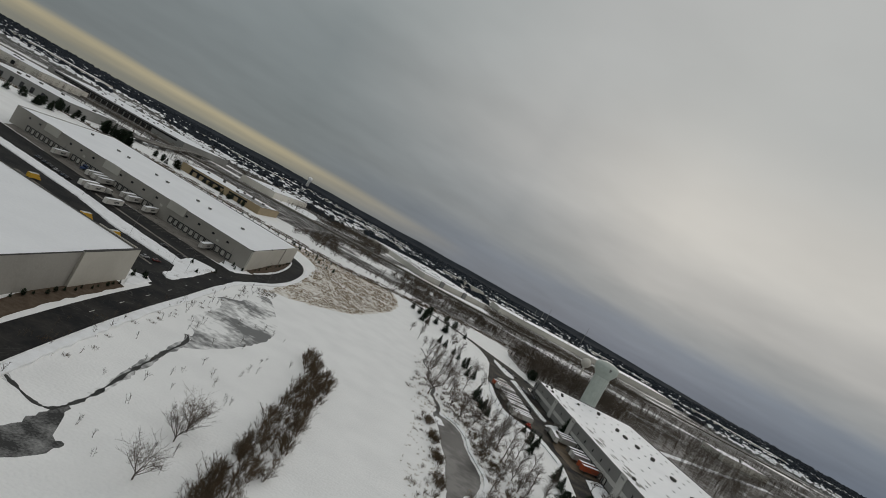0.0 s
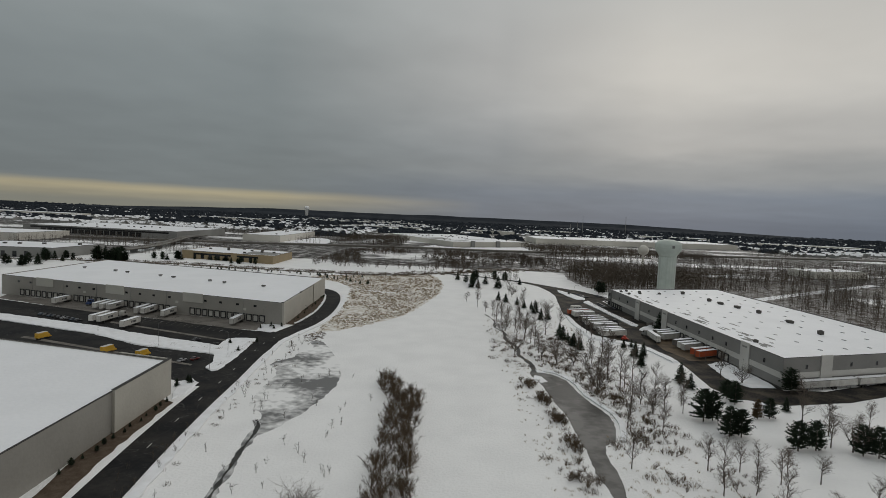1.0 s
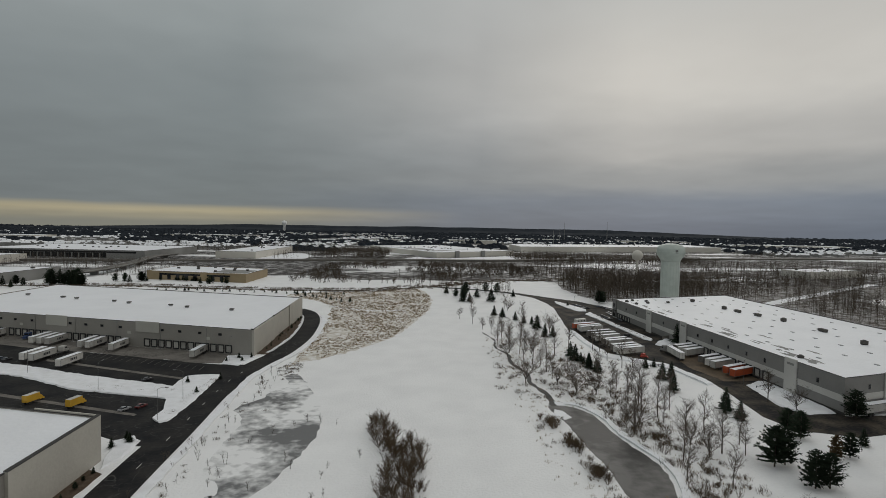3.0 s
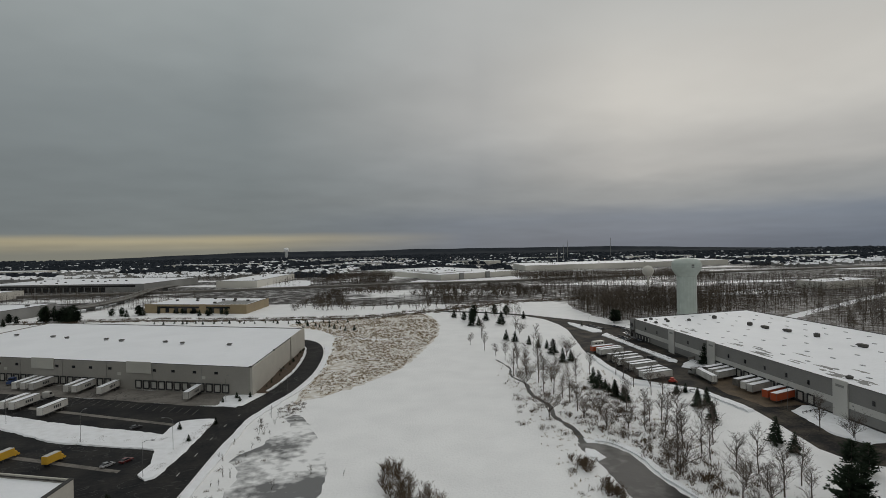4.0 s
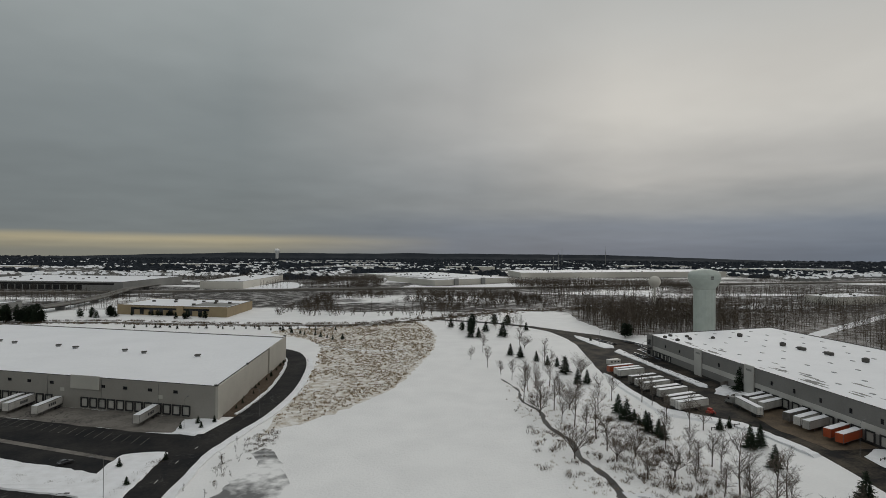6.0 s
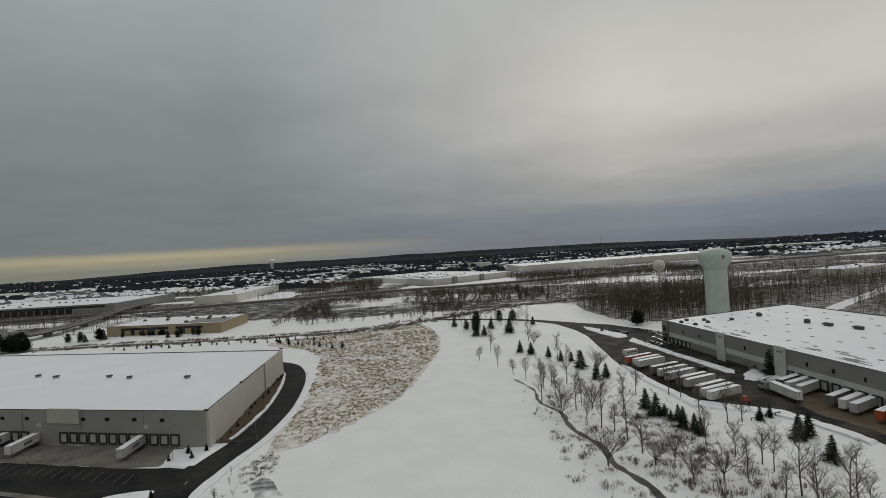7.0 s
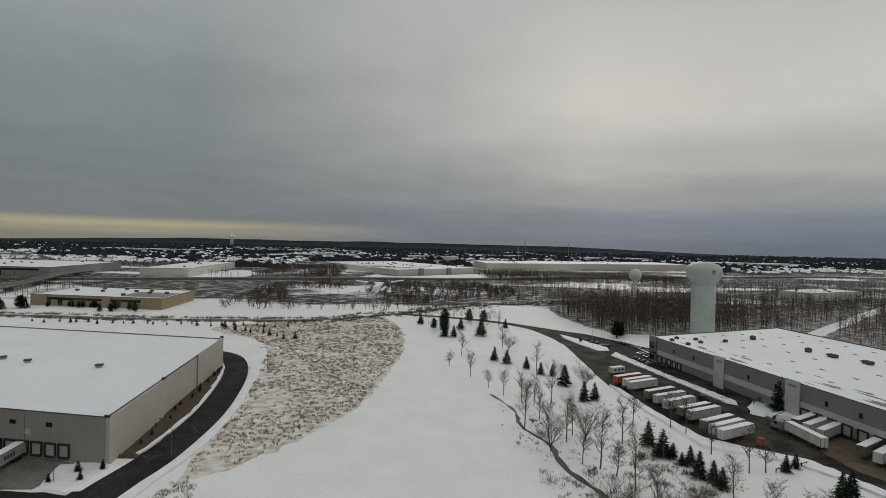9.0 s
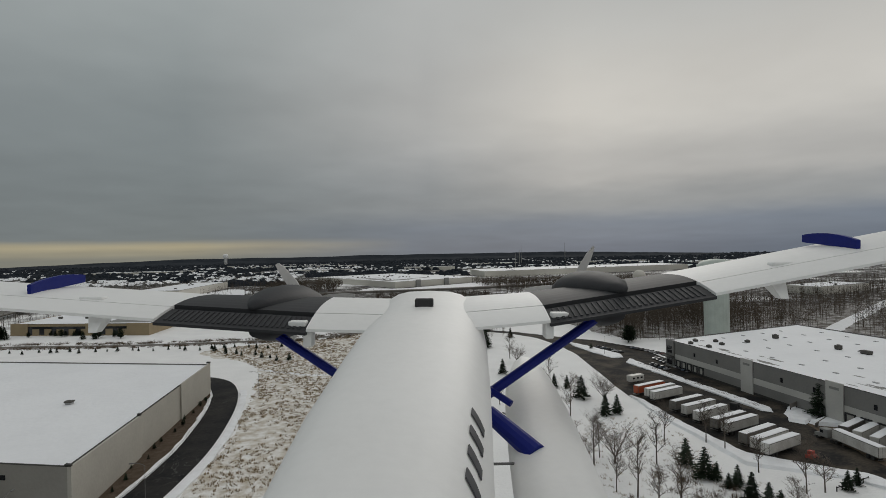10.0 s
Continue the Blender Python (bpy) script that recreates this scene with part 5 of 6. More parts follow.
# dark evergreen groups round the far buildings, small shrubs in the beds
rnd = random.Random(9)
for x0, x1, y0, y1, n, h0, h1 in ((-312, -280, 482, 500, 16, 8, 13), (-272, -250, 514, 528, 7, 6, 9), (-200, -165, 508, 516, 6, 4, 7), (-350, -318, 420, 500, 18, 6, 10), (-395, -345, 520, 540, 9, 5, 9), (8, 40, 420, 470, 9, 6, 10), (-250, -205, 526, 532, 10, 3, 5)):
    for i in range(n):
        stamp(CONS[rnd.choice((0, 1, 2, 3))], pose(rnd.uniform(x0, x1), rnd.uniform(y0, y1), 0, 0, 0, rnd.uniform(0, 360)), rnd.uniform(h0, h1), used)
for i in range(26):
    if i < 13:
        x, y = -74.0 + rnd.uniform(0, 2.0), 264 + i * 6.5 + rnd.uniform(-1, 1)
        x -= max(0, (y - 296)) * 0.05
    else:
        x, y = -74.5 + rnd.uniform(0, 1.5), 158 - (i - 13) * 3.4
    stamp(CONS[rnd.choice((0, 2, 5))], pose(x, y, 0.1, 0, 0, rnd.uniform(0, 360)), rnd.uniform(0.9, 1.7), used)
for i in range(11):
    k = i / 10
    stamp(CONS[(0, 1, 5)[i % 3]], pose(-106 + 47 * k + rnd.uniform(-2, 2), 452 - 42 * k + rnd.uniform(-3, 3), 0, 0, 0, i * 50), rnd.uniform(2.4, 4.0), used)
for i in range(24):
    x = -210 + i * 6.2 + rnd.uniform(-2, 2)
    stamp(CONS[rnd.choice((0, 5, 1))], pose(x, 462 - 0.09 * (x + 200) + rnd.uniform(-4, 4), 0, 0, 0, i * 40), rnd.uniform(1.8, 3.2), used)


def mesh_object(name, verts, faces, material, label, category, kind="stuff"):
    me = bpy.data.meshes.new(name)
    me.from_pydata(verts, [], faces)
    me.materials.append(material)
    return tagged(new(name, me), label, category, "", kind)


def tufts(name, label, category, places, material, blades, h, spread, width):
    """Many small tufts of upright blades."""
    V, F = [], []
    for x, y, s in places:
        for _ in range(blades):
            a, r = rnd.uniform(0, 6.283), rnd.uniform(0, spread) * s
            bx, by = x + r * math.cos(a), y + r * math.sin(a)
            lx, ly = rnd.uniform(-0.5, 0.5) * h * s, rnd.uniform(-0.5, 0.5) * h * s
            g = rnd.uniform(0, 3.14)
            wx, wy = math.cos(g) * width * s, math.sin(g) * width * s
            n = len(V)
            V += [(bx - wx, by - wy, 0), (bx + wx, by + wy, 0), (bx + lx, by + ly, h * s * rnd.uniform(0.6, 1.1))]
            F.append((n, n + 1, n + 2))
    return mesh_object(name, V, F, material, label, category)


def in_poly(x, y, poly):
    c = False
    for i in range(len(poly)):
        (ax, ay), (bx, by) = poly[i - 1], poly[i]
        if (ay > y) != (by > y) and x < (bx - ax) * (y - ay) / (by - ay) + ax:
            c = not c
    return c


FIELD = [(-57, 243), (-42, 262), (-22, 300), (-6, 380), (-4, 446), (-18, 500), (-50, 472), (-88, 462), (-108, 446), (-78, 412), (-66, 386), (-60, 340), (-56, 290)]
pl = []
while len(pl) < 5200:
    x, y = rnd.uniform(-108, -4), rnd.uniform(243, 500)
    if in_poly(x, y, FIELD) and noise.noise((x * 0.07, y * 0.07, 0)) > rnd.uniform(-0.7, 0.35):
        pl.append((x, y, rnd.uniform(0.6, 1.3)))
tufts("dry_grass", "straw-coloured dry grass tufts poking through snow", "grass", pl, M_STRAW, 9, 0.55, 0.7, 0.10)
# brown brush along the streams, on the islands and roadsides
POOL = [(28.5, 206), (37.5, 202), (42, 194), (43, 180), (46.5, 164), (46, 156), (40, 143), (37, 112), (32, 112), (32.5, 140), (31.5, 174), (28.5, 199)]


def thicket(name, label, places, material, stems=11, spread=0.75):
    """Leafless bushes: spreading stems that fork twice into fine twigs."""
    V, F = [], []

    def twig(a, d, L_, r):
        n = len(V)
        side = d.cross(Vector((0.3, 0.2, 1))).normalized() * r
        up = side.cross(d).normalized() * r
        e = a + d * L_
        V.extend([(a + side)[:], (a - side * 0.5 + up)[:], (a - side * 0.5 - up)[:], e[:]])
        F.extend([(n, n + 1, n + 3), (n + 1, n + 2, n + 3), (n + 2, n, n + 3)])

    def turned(d, k):
        return (d + Vector((rnd.uniform(-k, k), rnd.uniform(-k, k), rnd.uniform(-k * 0.6, k)))).normalized()

    for x, y, h in places:
        for i in range(stems):
            d = turned(Vector((0, 0, 1)), spread)
            d.z = abs(d.z) + 0.15
            d.normalize()
            a, L_ = Vector((x + rnd.uniform(-0.12, 0.12) * h, y + rnd.uniform(-0.12, 0.12) * h, 0)), h * rnd.uniform(0.65, 1.0)
            twig(a, d, L_, 0.011 * h + 0.012)
            for j in range(6):
                b, e = a + d * L_ * rnd.uniform(0.25, 0.85), turned(d, 0.9)
                m = h * rnd.uniform(0.22, 0.42)
                twig(b, e, m, 0.006 * h + 0.008)
                for q in range(3):
                    twig(b + e * m * rnd.uniform(0.3, 0.8), turned(e, 1.0), m * 0.55, 0.004 * h + 0.006)
    return mesh_object(name, V, F, material, label, "brush")


pl = []
for i in range(330):
    y = 48 + 142 * rnd.random() ** 1.15
    left = -15.6 if y < 165 else -15.6 - (y - 165) * 0.35
    pl.append((left + 0.8 + 8.5 * rnd.random() ** 1.2, y, rnd.uniform(2.2, 4.6)))
thicket("brush_thicket", "dense dark thicket of leafless brush on the snow", pl, M_BRUSH, 9)
pl = []
for x, y, n, r, h in ((46.3, 200, 9, 2.2, 2.2), (48.1, 192, 10, 2.4, 2.4), (48, 180, 9, 2.2, 2.2), (52.5, 175.5, 9, 2.4, 2.2), (58.5, 165.5, 4, 1.5, 2.4), (54.7, 160.3, 7, 2.2, 2.2), (53.7, 152.3, 9, 3.0, 2.2), (54.5, 143.9, 10, 3.5, 2.0), (48, 148, 6, 2.5, 1.8),
                      (27, 190, 26, 2.6, 2.6), (29.5, 174, 34, 2.6, 2.6), (31, 158, 38, 2.4, 2.6), (31, 144, 34, 2.6, 2.6), (29, 126, 18, 3.0, 2.6), (38, 212, 8, 3.0, 1.8), (33, 226, 6, 3.0, 1.8), (24, 240, 4, 3.0, 1.6), (31, 250, 4, 2.5, 1.6), (23, 268, 4, 2.5, 1.4), (28, 284, 6, 2.5, 1.6), (62, 126, 12, 5.0, 2.0), (48, 126, 12, 4.0, 2.0)):
    for _ in range(n):
        px, py = x + rnd.gauss(0, r * 0.6), y + rnd.gauss(0, r * 0.9)
        if not in_poly(px, py, POOL):
            pl.append((px, py, h * rnd.uniform(0.45, 0.95)))
saplings = [(rnd.uniform(-54, -20), rnd.uniform(80, 190), rnd.uniform(1.4, 3.0)) for _ in range(46)] + [(-58.5 + rnd.uniform(-4.5, 3.5), rnd.uniform(100, 240), rnd.uniform(1.2, 2.6)) for _ in range(60)]
thicket("saplings", "thin leafless saplings poking from the snow", saplings, M_TWIG, 2, 0.3)
thicket("stream_brush", "brown leafless bushes crowding the stream banks", pl, M_BRUSH, 9, 0.95)
pl = []
for i in range(340):
    k = rnd.random()
    if k < 0.22:
        y = rnd.uniform(118, 250)
        cx = 37 if y < 170 else 33 if y < 205 else 29
        x = cx + rnd.choice((-1, 1)) * abs(rnd.gauss(7.5, 4.0)) + 2
    elif k < 0.33:
        x, y = rnd.gauss(42, 7), rnd.uniform(170, 220)
    else:
        x, y = rnd.gauss(49, 6), rnd.uniform(140, 262)
    if not in_poly(x, y, POOL):
        pl.append((x, y, rnd.uniform(0.5, 1.6)))
tufts("brush", "tangled brown leafless brush along the stream banks", "brush", pl, M_BRUSH, 60, 1.1, 1.35, 0.028)
pl = [(x + rnd.gauss(0, 0.8), y + rnd.gauss(0, 0.8), rnd.uniform(0.5, 1.0)) for x, y in [(rnd.uniform(20, 62), rnd.uniform(110, 300)) for _ in range(1300)] if not in_poly(x, y, POOL)]
tufts("weeds", "sparse pale weeds showing through the snow", "weeds", pl, M_STRAW, 12, 0.7, 0.7, 0.035)
pl = []
for i in range(160):
    k = rnd.randrange(4)
    x, y = ((-76 + rnd.uniform(-1, 1), rnd.uniform(190, 228)), (-85 + rnd.uniform(-30, 2), 214 + rnd.uniform(-2, 4)), (-55 + rnd.gauss(0, 2), rnd.uniform(232, 250)), (-57 + rnd.gauss(0, 2.5), rnd.uniform(90, 230)))[k]
    pl.append((x, y, rnd.uniform(0.5, 1.1)))
for i in range(70):
    t = rnd.random()
    pl.append((93.3 + 5.2 * t + rnd.uniform(-0.7, 0.7), 370 - 68 * t, rnd.uniform(0.7, 1.2)))
for px, py in FAR_ROAD:
    for _ in range(16):
        pl.append((px + rnd.gauss(0, 9), py + rnd.choice((-1, 1)) * rnd.uniform(5, 9), rnd.uniform(1.0, 2.6)))
tufts("shrubs", "low dark leafless shrubs on the snow islands", "shrubs", pl, M_BRUSH, 40, 0.7, 1.1, 0.035)


# ---------------- woods, houses and hills toward the horizon ----------------
def woods(name, label, places, material, branches, rbase):
    """Bare woods: tapered three-sided trunks with rising branches."""
    V, F = [], []

    def spike(ax, ay, az, bx, by, bz, r):
        n = len(V)
        dx, dy = by - ay, ax - bx
        d = math.hypot(dx, dy) or 1.0
        if math.hypot(bx - ax, by - ay) < 0.2 * abs(bz - az):
            V.extend([(ax - r, ay - r * 0.6, az), (ax + r, ay - r * 0.6, az), (ax, ay + r, az), (bx, by, bz)])
        else:
            V.extend([(ax + dx / d * r, ay + dy / d * r, az), (ax - dx / d * r, ay - dy / d * r, az), (ax, ay, az - r * 1.6), (bx, by, bz)])
        F.extend([(n, n + 1, n + 3), (n + 1, n + 2, n + 3), (n + 2, n, n + 3)])

    for x, y, h in places:
        lx, ly = rnd.uniform(-0.04, 0.04) * h, rnd.uniform(-0.04, 0.04) * h
        spike(x, y, 0, x + lx, y + ly, h, rbase * h)
        for i in range(branches):
            k = rnd.uniform(0.28, 0.92)
            a, L_ = rnd.uniform(0, 6.283), h * rnd.uniform(0.18, 0.46) * (1.3 - k)
            z = h * k
            spike(x + lx * k, y + ly * k, z, x + lx * k + L_ * math.cos(a), y + ly * k + L_ * math.sin(a), z + L_ * rnd.uniform(0.15, 1.05), rbase * h * 0.36)
    return mesh_object(name, V, F, material, label, "woods")


def corridor(x, y, line, w):
    return any(math.hypot(x - px, y - py) < w for px, py in line)


def scatter(n, x0, x1, y0, y1, h0, h1, clump=0.0, f=0.01, avoid=()):
    out = []
    tries = 0
    while len(out) < n and tries < n * 12:
        tries += 1
        x, y = rnd.uniform(x0, x1), rnd.uniform(y0, y1)
        if noise.noise((x * f, y * f, 3.0)) < clump or any(a <= x <= c and b <= y <= d for a, b, c, d in avoid):
            continue
        out.append((x, y, rnd.uniform(h0, h1)))
    return out


near_woods = [p for p in scatter(1000, 112, 215, 425, 540, 13, 21, -0.6) if not (150 < p[0] < 172 and 405 < p[1] < 428)]
near_woods += [p for p in scatter(2000, 200, 430, 260, 560, 10, 17, -0.16, 0.02) if p[0] > 212 + (p[1] - 260) * 0.02 and not corridor(p[0], p[1], WOOD_ROAD, 7) and not (325 < p[0] < 485 and 325 < p[1] < 460)]
scrub = [p for p in scatter(760, -130, 118, 530, 770, 5, 9, -0.08, 0.010) if not corridor(p[0], p[1], FAR_ROAD, 10)]
thicket("scrub_woods", "brown leafless scrub woods along the far road", scrub, M_WOODS, 5, 0.6)
near_woods += scatter(120, 4, 60, 455, 545, 5, 11, -0.2)
woods("bare_woods", "bare grey-brown winter woods behind the warehouses", near_woods, M_WOODS, 34, 0.0062)
mid = [p for p in scatter(6500, -700, 900, 560, 1500, 6, 12, 0.06, 0.005, [(-340, 760, -200, 850), (-90, 830, 180, 1260), (170, 1150, 720, 1560), (-262, 500, -150, 620), (-320, 840, -250, 1070), (-645, 800, -390, 1000), (-115, 1060, 180, 1460), (200, 1290, 900, 1600), (-645, 630, -505, 745)]) if not corridor(p[0], p[1], HIGHWAY, 22)]
mid += [p for p in scatter(4200, 135, 430, 840, 1040, 8, 13, -0.7) if not corridor(p[0], p[1], HIGHWAY, 20)]
mid += scatter(2300, -190, -75, 880, 1150, 7, 12, -0.35)
mid += scatter(2200, 120, 620, 560, 780, 8, 13, -0.2, 0.012)
woods("mid_woods", "belts of bare woods between fields and tracks", mid, M_WOODS, 9, 0.013)


def clumps(name, label, places, material):
    """Far tree crowns: ragged low spiky mounds."""
    V, F = [], []
    for x, y, s in places:
        n = len(V)
        m = 6
        for i in range(m):
            a = 6.283 * i / m + rnd.uniform(-0.3, 0.3)
            r = s * rnd.uniform(0.8, 1.5)
            V.append((x + r * math.cos(a), y + r * math.sin(a), 0))
        for i in range(m):
            a = 6.283 * (i + 0.5) / m
            r = s * rnd.uniform(0.3, 0.9)
            V.append((x + r * math.cos(a), y + r * math.sin(a), s * rnd.uniform(0.6, 1.15)))
        V.append((x, y, s * rnd.uniform(0.8, 1.25)))
        for i in range(m):
            j = (i + 1) % m
            F.extend([(n + i, n + j, n + m + i), (n + j, n + m + j, n + m + i), (n + m + i, n + m + j, n + 2 * m)])
    return mesh_object(name, V, F, material, label, "woods")


far = []
while len(far) < 14500:
    y = 1100 + 2750 * rnd.random() ** 1.25
    x = rnd.uniform(-1.05, 1.05) * (y + 200)
    if noise.noise((x * 0.0022, y * 0.0030, 7.0)) + (y - 1100) / 2750 * 0.55 < -0.02:
        continue
    if (-190 < x < 180 and y < 1310) or (180 < x < 730 and y < 1560) or (-320 < x < -250 and y < 1080):
        continue
    far.append((x, y, rnd.uniform(4.5, 9) * (1 + (y - 1100) / 3500)))
clumps("far_woods", "dark distant winter woods reaching to the horizon", far, M_HAZEWOODS)
V, F, RV, RF = [], [], [], []
for i in range(6500):
    y = 1150 + 2600 * rnd.random() ** 1.3
    x = rnd.uniform(-0.95, 0.95) * (y + 100)
    if noise.noise((x * 0.003, y * 0.003, 11.0)) < -0.05 or (-190 < x < 740 and y < 1560):
        continue
    a, w, d, h = rnd.uniform(0, 3.14), rnd.uniform(5, 9), rnd.uniform(4, 6.5), rnd.uniform(3.5, 5.5)
    n, c, s = len(V), math.cos(a), math.sin(a)
    for u, v, z in ((-w, -d, 0), (w, -d, 0), (w, d, 0), (-w, d, 0), (-w, -d, h), (w, -d, h), (w, d, h), (-w, d, h), (-w, 0, h + 3.2), (w, 0, h + 3.2)):
        V.append((x + u * c - v * s, y + u * s + v * c, z))
    F += [tuple(n + k for k in q) for q in ((0, 1, 5, 4), (1, 2, 6, 5), (2, 3, 7, 6), (3, 0, 4, 7), (5, 6, 9), (7, 4, 8))]
    n = len(RV)
    for u, v, z in ((-w, -d - 0.5, h - 0.3), (w, -d - 0.5, h - 0.3), (w, 0, h + 3.3), (-w, 0, h + 3.3), (w, d + 0.5, h - 0.3), (-w, d + 0.5, h - 0.3)):
        RV.append((x + u * c - v * s, y + u * s + v * c, z))
    RF += [(n, n + 1, n + 2, n + 3), (n + 3, n + 2, n + 4, n + 5)]
mesh_object("far_houses", V, F, M_FARGREY, "scattered distant houses of a suburb among trees", "houses")
mesh_object("far_house_roofs", RV, RF, M_ROOFSNOW, "snowy roofs of the distant suburb houses", "roofs")
# snowy roofs of distant sheds
for i, (x, y, lx, ly) in enumerate(((-900, 1900, 300, 90), (-500, 2300, 420, 80), (-250, 1700, 160, 60), (300, 2100, 200, 70), (700, 2000, 260, 80), (-1300, 1500, 260, 90), (1000, 1700, 300, 80), (1150, 1250, 220, 70), (60, 1750, 150, 60), (-700, 2700, 500, 90))):
    far_building("far_shed", "distant low shed with a long snowy roof", x, y, lx, ly, 10, 0, M_FARWALL, 0, 0, 0)
# low wooded ridges that close the view
for name, dist, h0, amp, seed in (("ridge_near", 3650, 26, 12, 2.0), ("ridge_far", 3950, 47, 13, 9.0)):
    V, F = [], []
    m = 240
    for i in range(m + 1):
        a = radians(-75 + 150 * i / m)
        h = h0 + amp * noise.noise((a * 3.1, seed, 0)) + amp * 0.35 * noise.noise((a * 17, seed, 1)) + amp * 0.12 * noise.noise((a * 90, seed, 2))
        h = max(3.0, h * min(1.0, max(0.12, 1 - (abs(a) - 0.28) / 0.45)))
        x, y = dist * math.sin(a), dist * math.cos(a)
        V += [(x * 0.965, y * 0.965, 0), (x, y, h), (x * 1.04, y * 1.04, 0)]
    for i in range(m):
        n = 3 * i
        F += [(n, n + 3, n + 4, n + 1), (n + 1, n + 4, n + 5, n + 2)]
    mesh_object(name, V, F, M_HAZEWOODS, "low wooded hills along the horizon", "hills", "structure")
# thin masts on the skyline
for x, y, h in ((560, 2300, 75), (690, 2150, 80), (420, 1800, 55), (330, 1500, 45)):
    mast = thing("radio_mast", "thin distant lattice mast over the woods", "mast", "masts", pose(x, y, 0))
    bm = bmesh.new()
    tube(bm, (0, 0, 0), (0, 0, h), 1.3, 0.5, 6)
    part("pole", bm, M_FARGREY, mast)

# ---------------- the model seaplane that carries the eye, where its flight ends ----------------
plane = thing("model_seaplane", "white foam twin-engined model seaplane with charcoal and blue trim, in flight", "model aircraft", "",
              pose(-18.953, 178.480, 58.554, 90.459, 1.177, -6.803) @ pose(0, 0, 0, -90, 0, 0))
T_E, L_E = 0.738, 0.925


def wing_section(st, s0, s1, lift=0.0):
    x, zt, zl = st
    top, bot = [], []
    for i in range(9):
        s = s0 + (s1 - s0) * i / 8
        y = T_E + (L_E - T_E) * s
        bump = math.sin(math.pi * min(1, max(s, 0.0) ** 0.9 * 0.985 + 0.015))
        z = zt + (zl - zt) * s
        top.append((x, y, z + 0.009 * bump + lift))
        bot.append((x, y, z - 0.011 * bump - 0.003 + lift))
    return top + bot[::-1]


def wing_panel(name, a, b, s0, s1, material, label="", lift=0.0):
    bm = bmesh.new()
    loft(bm, [wing_section(tuple(p + (q - p) * k / 4 for p, q in zip(a, b)), s0, s1, lift) for k in range(5)])
    bmesh.ops.recalc_face_normals(bm, faces=bm.faces[:])
    return part(name, bm, material, plane, label)


WINGS = ((-1, (-0.055, -0.112, -0.085), (-0.186, -0.109, -0.082), (-0.392, -0.095, -0.077), (-0.80, -0.066, -0.052)),
         (1, (0.02, -0.109, -0.082), (0.146, -0.097, -0.073), (0.370, -0.060, -0.042), (0.80, 0.022, 0.040)))
for side, root, inner, outer, tip in WINGS:
    wing_panel("wing_root", root, inner, 0.30, 1.0, M_FOAM)
    wing_panel("inner_flap", root, inner, 0.0, 0.285, M_FOAM, "white foam flap")
    wing_panel("engine_panel", inner, outer, 0.30, 1.0, M_PLASTIC, "charcoal plastic wing section")
    flap = wing_panel("ribbed_flap", inner, outer, -0.02, 0.265, M_PLASTIC, "charcoal flap with pressed ribs", -0.004)
    for i in range(26):
        k = (i + 1.5) / 28
        st = tuple(p + (q - p) * k for p, q in zip(inner, outer))
        bm = bmesh.new()
        rib = []
        for q in (0.03, 0.10, 0.17, 0.235):
            y = T_E + (L_E - T_E) * q
            z = st[1] + (st[2] - st[1]) * q + 0.009 * math.sin(math.pi * (q ** 0.9 * 0.985 + 0.015)) - 0.004
            rib.append([(st[0] - 0.0022, y, z - 0.002), (st[0] + 0.0022, y, z - 0.002), (st[0] + 0.0018, y, z + 0.0013), (st[0] - 0.0018, y, z + 0.0013)])
        loft(bm, rib)
        part("rib", bm, M_PLASTIC, flap)
    wing_panel("wing_panel", outer, tip, 0.26, 1.0, M_FOAM)
    wing_panel("aileron", outer, tip, 0.0, 0.25, M_FOAM, "white foam aileron")
    # blue tip fence: a curved upright strip across the chord
    k = 0.53 if side < 0 else 0.56
    st = tuple(p + (q - p) * k for p, q in zip(outer, tip))
    ring = []
    for i in range(12):
        s = 0.33 + 0.65 * i / 11
        y, z = T_E + (L_E - T_E) * s, st[1] + (st[2] - st[1]) * s + 0.014
        hgt = 0.003 + 0.010 * math.sin(math.pi * (0.12 + 0.80 * i / 11)) ** 0.8
        ring.append([(st[0] - 0.003, y, z - 0.006), (st[0] + 0.003, y, z - 0.006), (st[0] + 0.003, y, z + hgt), (st[0] - 0.003, y, z + hgt)])
    bm = bmesh.new()
    loft(bm, ring)
    part("tip_fence", bm, M_BLUE, plane, "curved blue wing fence")
    # hinge brackets and servo plates
    for kk in (0.22,):
        q = tuple(p + (r - p) * kk for p, r in zip(outer, tip))
        bm = bmesh.new()
        loft(bm, [[(q[0] - 0.012, T_E + 0.02, q[1]), (q[0] + 0.012, T_E + 0.02, q[1]), (q[0] + 0.012, T_E + 0.05, q[1]), (q[0] - 0.012, T_E + 0.05, q[1])],
                  [(q[0] - 0.003, T_E + 0.005, q[1] - 0.026), (q[0] + 0.008, T_E + 0.005, q[1] - 0.026), (q[0] + 0.008, T_E + 0.018, q[1] - 0.026), (q[0] - 0.003, T_E + 0.018, q[1] - 0.026)]])
        part("control_horn", bm, M_FOAM, plane)
    bm = bmesh.new()
    bevelled_box(bm, inner[0] + side * 0.016 - 0.012, T_E + 0.012, inner[1] + 0.001, inner[0] + side * 0.016 + 0.012, T_E + 0.03, inner[1] + 0.009, 0.002)
    part("servo_cover", bm, M_FOAM, plane, "small white servo cover")
    bm = bmesh.new()
    bevelled_box(bm, inner[0] - 0.006, T_E + 0.006, inner[1] - 0.026, inner[0] + 0.006, T_E + 0.03, inner[1] - 0.004, 0.002)
    part("flap_bracket", bm, M_FOAM, plane)
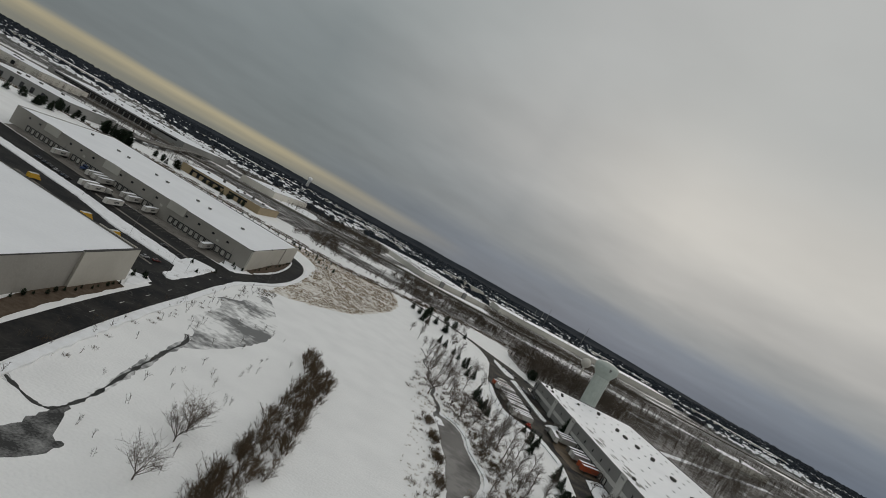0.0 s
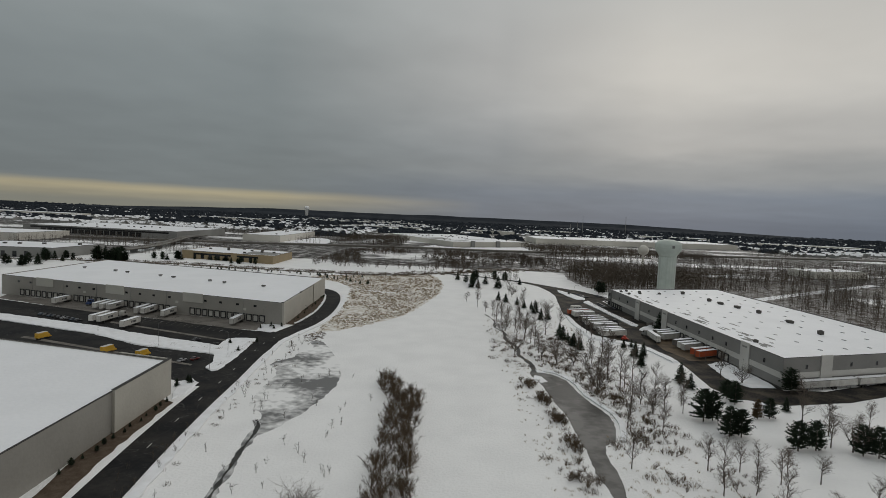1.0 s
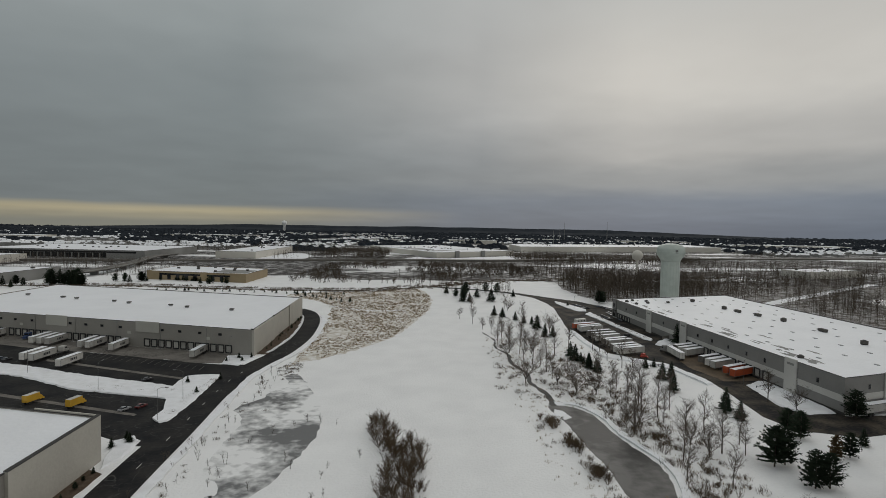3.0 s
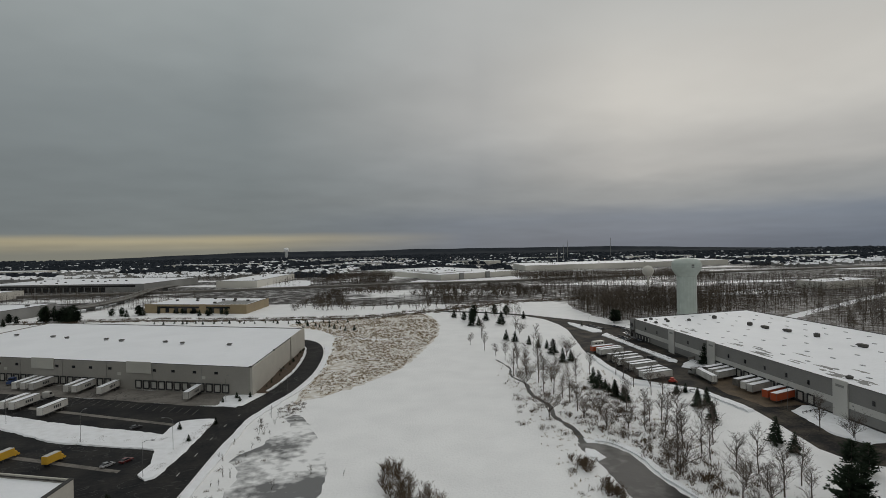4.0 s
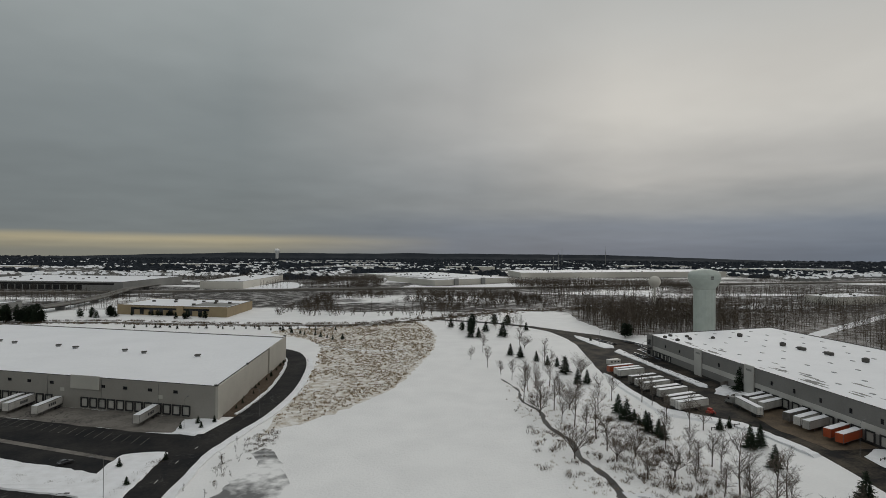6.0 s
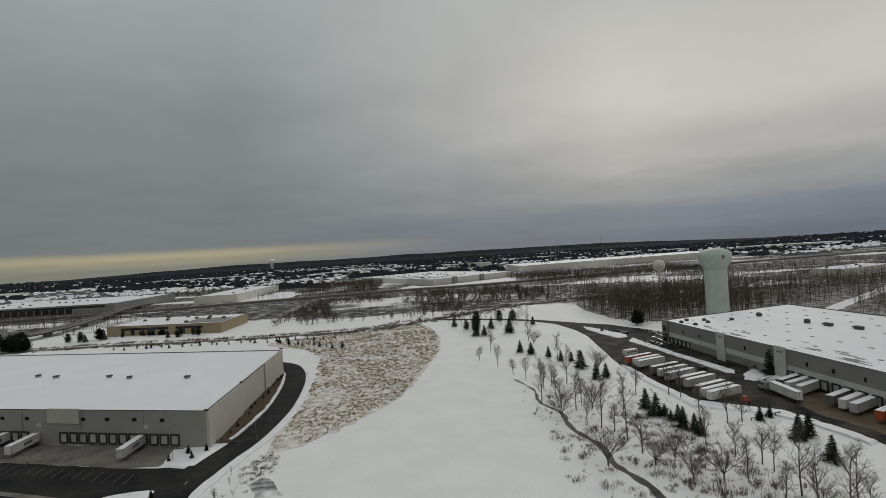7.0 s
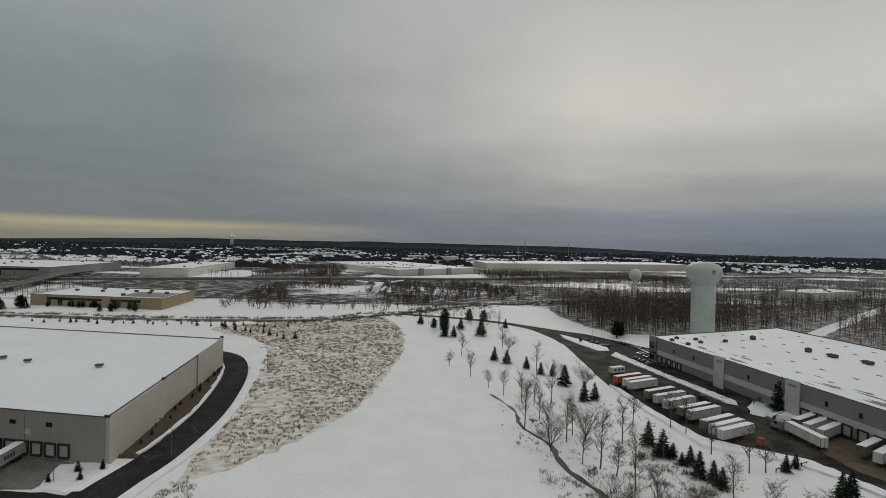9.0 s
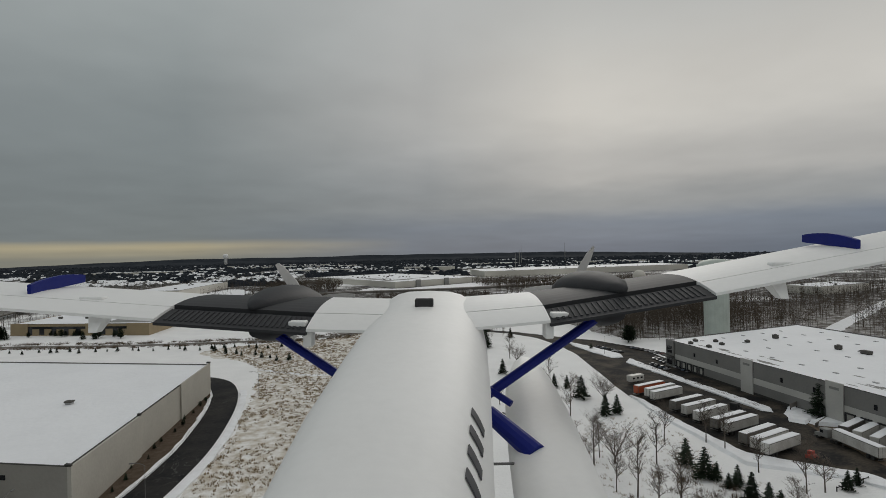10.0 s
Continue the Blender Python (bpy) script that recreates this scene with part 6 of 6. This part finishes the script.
    q = tuple(p + (r - p) * 0.30 for p, r in zip(outer, tip))
    bm = bmesh.new()
    bevelled_box(bm, q[0] - 0.018, T_E + 0.055, q[1] + 0.008, q[0] + 0.018, T_E + 0.072, q[1] + 0.0165, 0.003)
    part("servo_blister", bm, M_FOAM, plane)
    # nacelle with spinner and three blades at rest
    nx, nz = (-0.268, -0.088) if side < 0 else (0.252, -0.063)
    bm = bmesh.new()
    loft(bm, [[(nx + side * 0.035 * (1.02 - y) * 4.2 * 0.28 + r * 1.25 * math.cos(a), y, nz + dz - 0.012 + 0.78 * r * math.sin(a)) for a in [i * math.pi / 9 for i in range(18)]]
              for y, r, dz in ((0.79, 0.004, 0.014), (0.82, 0.016, 0.013), (0.86, 0.030, 0.010), (0.91, 0.041, 0.006), (0.97, 0.045, 0.002), (1.02, 0.040, -0.004), (1.055, 0.024, -0.006))])
    part("nacelle", bm, M_PLASTIC, plane, "rounded charcoal engine nacelle", True)
    bm = bmesh.new()
    loft(bm, [[(nx + r * math.cos(a), y, nz - 0.016 + r * math.sin(a)) for a in [i * math.pi / 6 for i in range(12)]] for y, r in ((1.056, 0.021), (1.075, 0.016), (1.09, 0.004))])
    hub = part("spinner", bm, M_BLUE, plane, "", True)
    for j in range(3):
        a0 = radians((128 if side < 0 else 62) + 120 * j)
        c, s = math.cos(a0), math.sin(a0)
        ring = []
        for r, w in ((0.012, 0.006), (0.045, 0.009), (0.075, 0.007), (0.095, 0.003)):
            cx, cz = nx + r * c, nz - 0.016 + r * s
            ring.append([(cx - s * w, 1.066, cz + c * w), (cx + s * w, 1.073, cz - c * w), (cx + s * w, 1.0755, cz - c * w), (cx - s * w, 1.0685, cz + c * w)])
        bm = bmesh.new()
        loft(bm, ring)
        part("propeller_blade", bm, M_PROP, hub)

# fuselage
SECT = ((0.20, -0.0545, 0.0635, -0.158, 0.15), (0.30, -0.048, 0.0748, -0.140, 0.165), (0.45, -0.0415, 0.0845, -0.117, 0.18), (0.60, -0.034, 0.088, -0.098, 0.19), (0.72, -0.030, 0.091, -0.089, 0.195),
        (0.80, -0.024, 0.090, -0.083, 0.20), (0.90, -0.022, 0.088, -0.069, 0.205), (0.98, -0.020, 0.084, -0.077, 0.20), (1.10, -0.012, 0.068, -0.118, 0.16), (1.28, -0.012, 0.055, -0.145, 0.12), (1.42, -0.012, 0.02, -0.18, 0.05))


def fuse_ring(y, cx, hw, top, h):
    out = []
    for i in range(28):
        a = 2 * math.pi * i / 28
        c, s = math.cos(a), math.sin(a)
        e = 0.62
        out.append((cx + hw * math.copysign(abs(c) ** e, c), y, top - h / 2 + h / 2 * math.copysign(abs(s) ** e, s)))
    return out


bm = bmesh.new()
loft(bm, [fuse_ring(*s) for s in SECT])
bmesh.ops.recalc_face_normals(bm, faces=bm.faces[:])
part("fuselage", bm, M_FOAM, plane, "smooth white foam fuselage", True)
bm = bmesh.new()
bevelled_box(bm, -0.041, 0.79, -0.088, -0.014, 0.805, -0.0725, 0.002)
part("top_block", bm, M_BLACK, plane, "small black block on the cabin roof")


def skin(y, a, out):
    """A point on the fuselage skin at station y and ring angle a, out metres proud of it."""
    for p, q in zip(SECT, SECT[1:]):
        if p[0] <= y <= q[0]:
            k = (y - p[0]) / (q[0] - p[0])
            cx, hw, top, h = (u + (v - u) * k for u, v in zip(p[1:], q[1:]))
            c, s = math.cos(a), math.sin(a)
            return (cx + (hw + out) * c ** 0.62, y, top - h / 2 + (h / 2 + out) * s ** 0.62)


for y in (0.335, 0.365, 0.395, 0.425):
    bm = bmesh.new()
    strip = []
    for k in range(7):
        a = radians(34 + 15 * k / 6)
        strip.append([skin(y + 0.012 * k / 6, a, 0.0002), skin(y + 0.012 * k / 6 + 0.012, a, 0.0002), skin(y + 0.012 * k / 6 + 0.012, a, 0.0012), skin(y + 0.012 * k / 6, a, 0.0012)])
    loft(bm, strip)
    bmesh.ops.recalc_face_normals(bm, faces=bm.faces[:])
    part("registration_bar", bm, M_LETTER, plane, "dark grey bar of registration lettering")
for a, b, r in (((-0.15, 0.82, -0.195), (-0.262, 0.84, -0.128), 0.0072), ((0.060, 0.80, -0.218), (0.241, 0.84, -0.104), 0.0072), ((0.066, 0.80, -0.205), (0.098, 0.78, -0.222), 0.005)):
    bm = bmesh.new()
    tube(bm, a, b, r, r, 10)
    part("wing_strut", bm, M_BLUE, plane, "blue plastic wing strut")
for x, z in ((-0.270, -0.118), (0.252, -0.094)):
    bm = bmesh.new()
    bevelled_box(bm, x - 0.022, 0.825, z - 0.006, x + 0.022, 0.86, z + 0.006, 0.003)
    part("strut_foot", bm, M_BLUE, plane)
    bm = bmesh.new()
    loft(bm, [[(x + r * 1.3 * math.cos(q), y, z - 0.004 + r * 0.8 * math.sin(q)) for q in [i * math.pi / 7 for i in range(14)]] for y, r in ((0.80, 0.012), (0.86, 0.03), (0.95, 0.034), (1.0, 0.03))])
    part("nacelle_belly", bm, M_PLASTIC, plane, "", True)
for x0, x1, dz in ((0.168, 0.108, 0.0), (-0.06, -0.045, -0.09)):
    ring = []
    for i in range(12):
        k = i / 11
        y = 1.12 - 0.80 * k
        w = 0.052 * math.sin(math.pi * min(0.94, 0.10 + 0.62 * k ** 0.7)) ** 0.6
        cx, zt = x0 + (x1 - x0) * k, -0.226 - 0.034 * k + dz
        ring.append([(cx + w * c, y, zt + dz2) for c, dz2 in ((-0.3, 0.004), (0.3, 0.004), (0.85, -0.006), (1.0, -0.022), (0.45, -0.055), (0.0, -0.068), (-0.45, -0.055), (-1.0, -0.022), (-0.85, -0.006))])
    bm = bmesh.new()
    loft(bm, ring)
    bmesh.ops.recalc_face_normals(bm, faces=bm.faces[:])
    part("float", bm, M_FOAM, plane, "white foam pontoon float", True)
bm = bmesh.new()
tube(bm, (0.062, 0.735, -0.222), (0.114, 0.66, -0.250), 0.011, 0.0135, 12)
part("float_strut", bm, M_BLUE, plane, "thick blue float strut")
bm = bmesh.new()
tube(bm, (-0.02, 0.66, -0.262), (0.108, 0.655, -0.258), 0.0016, 0.0016, 6)
part("brace_rod", bm, M_STEEL, plane, "thin steel brace rod")

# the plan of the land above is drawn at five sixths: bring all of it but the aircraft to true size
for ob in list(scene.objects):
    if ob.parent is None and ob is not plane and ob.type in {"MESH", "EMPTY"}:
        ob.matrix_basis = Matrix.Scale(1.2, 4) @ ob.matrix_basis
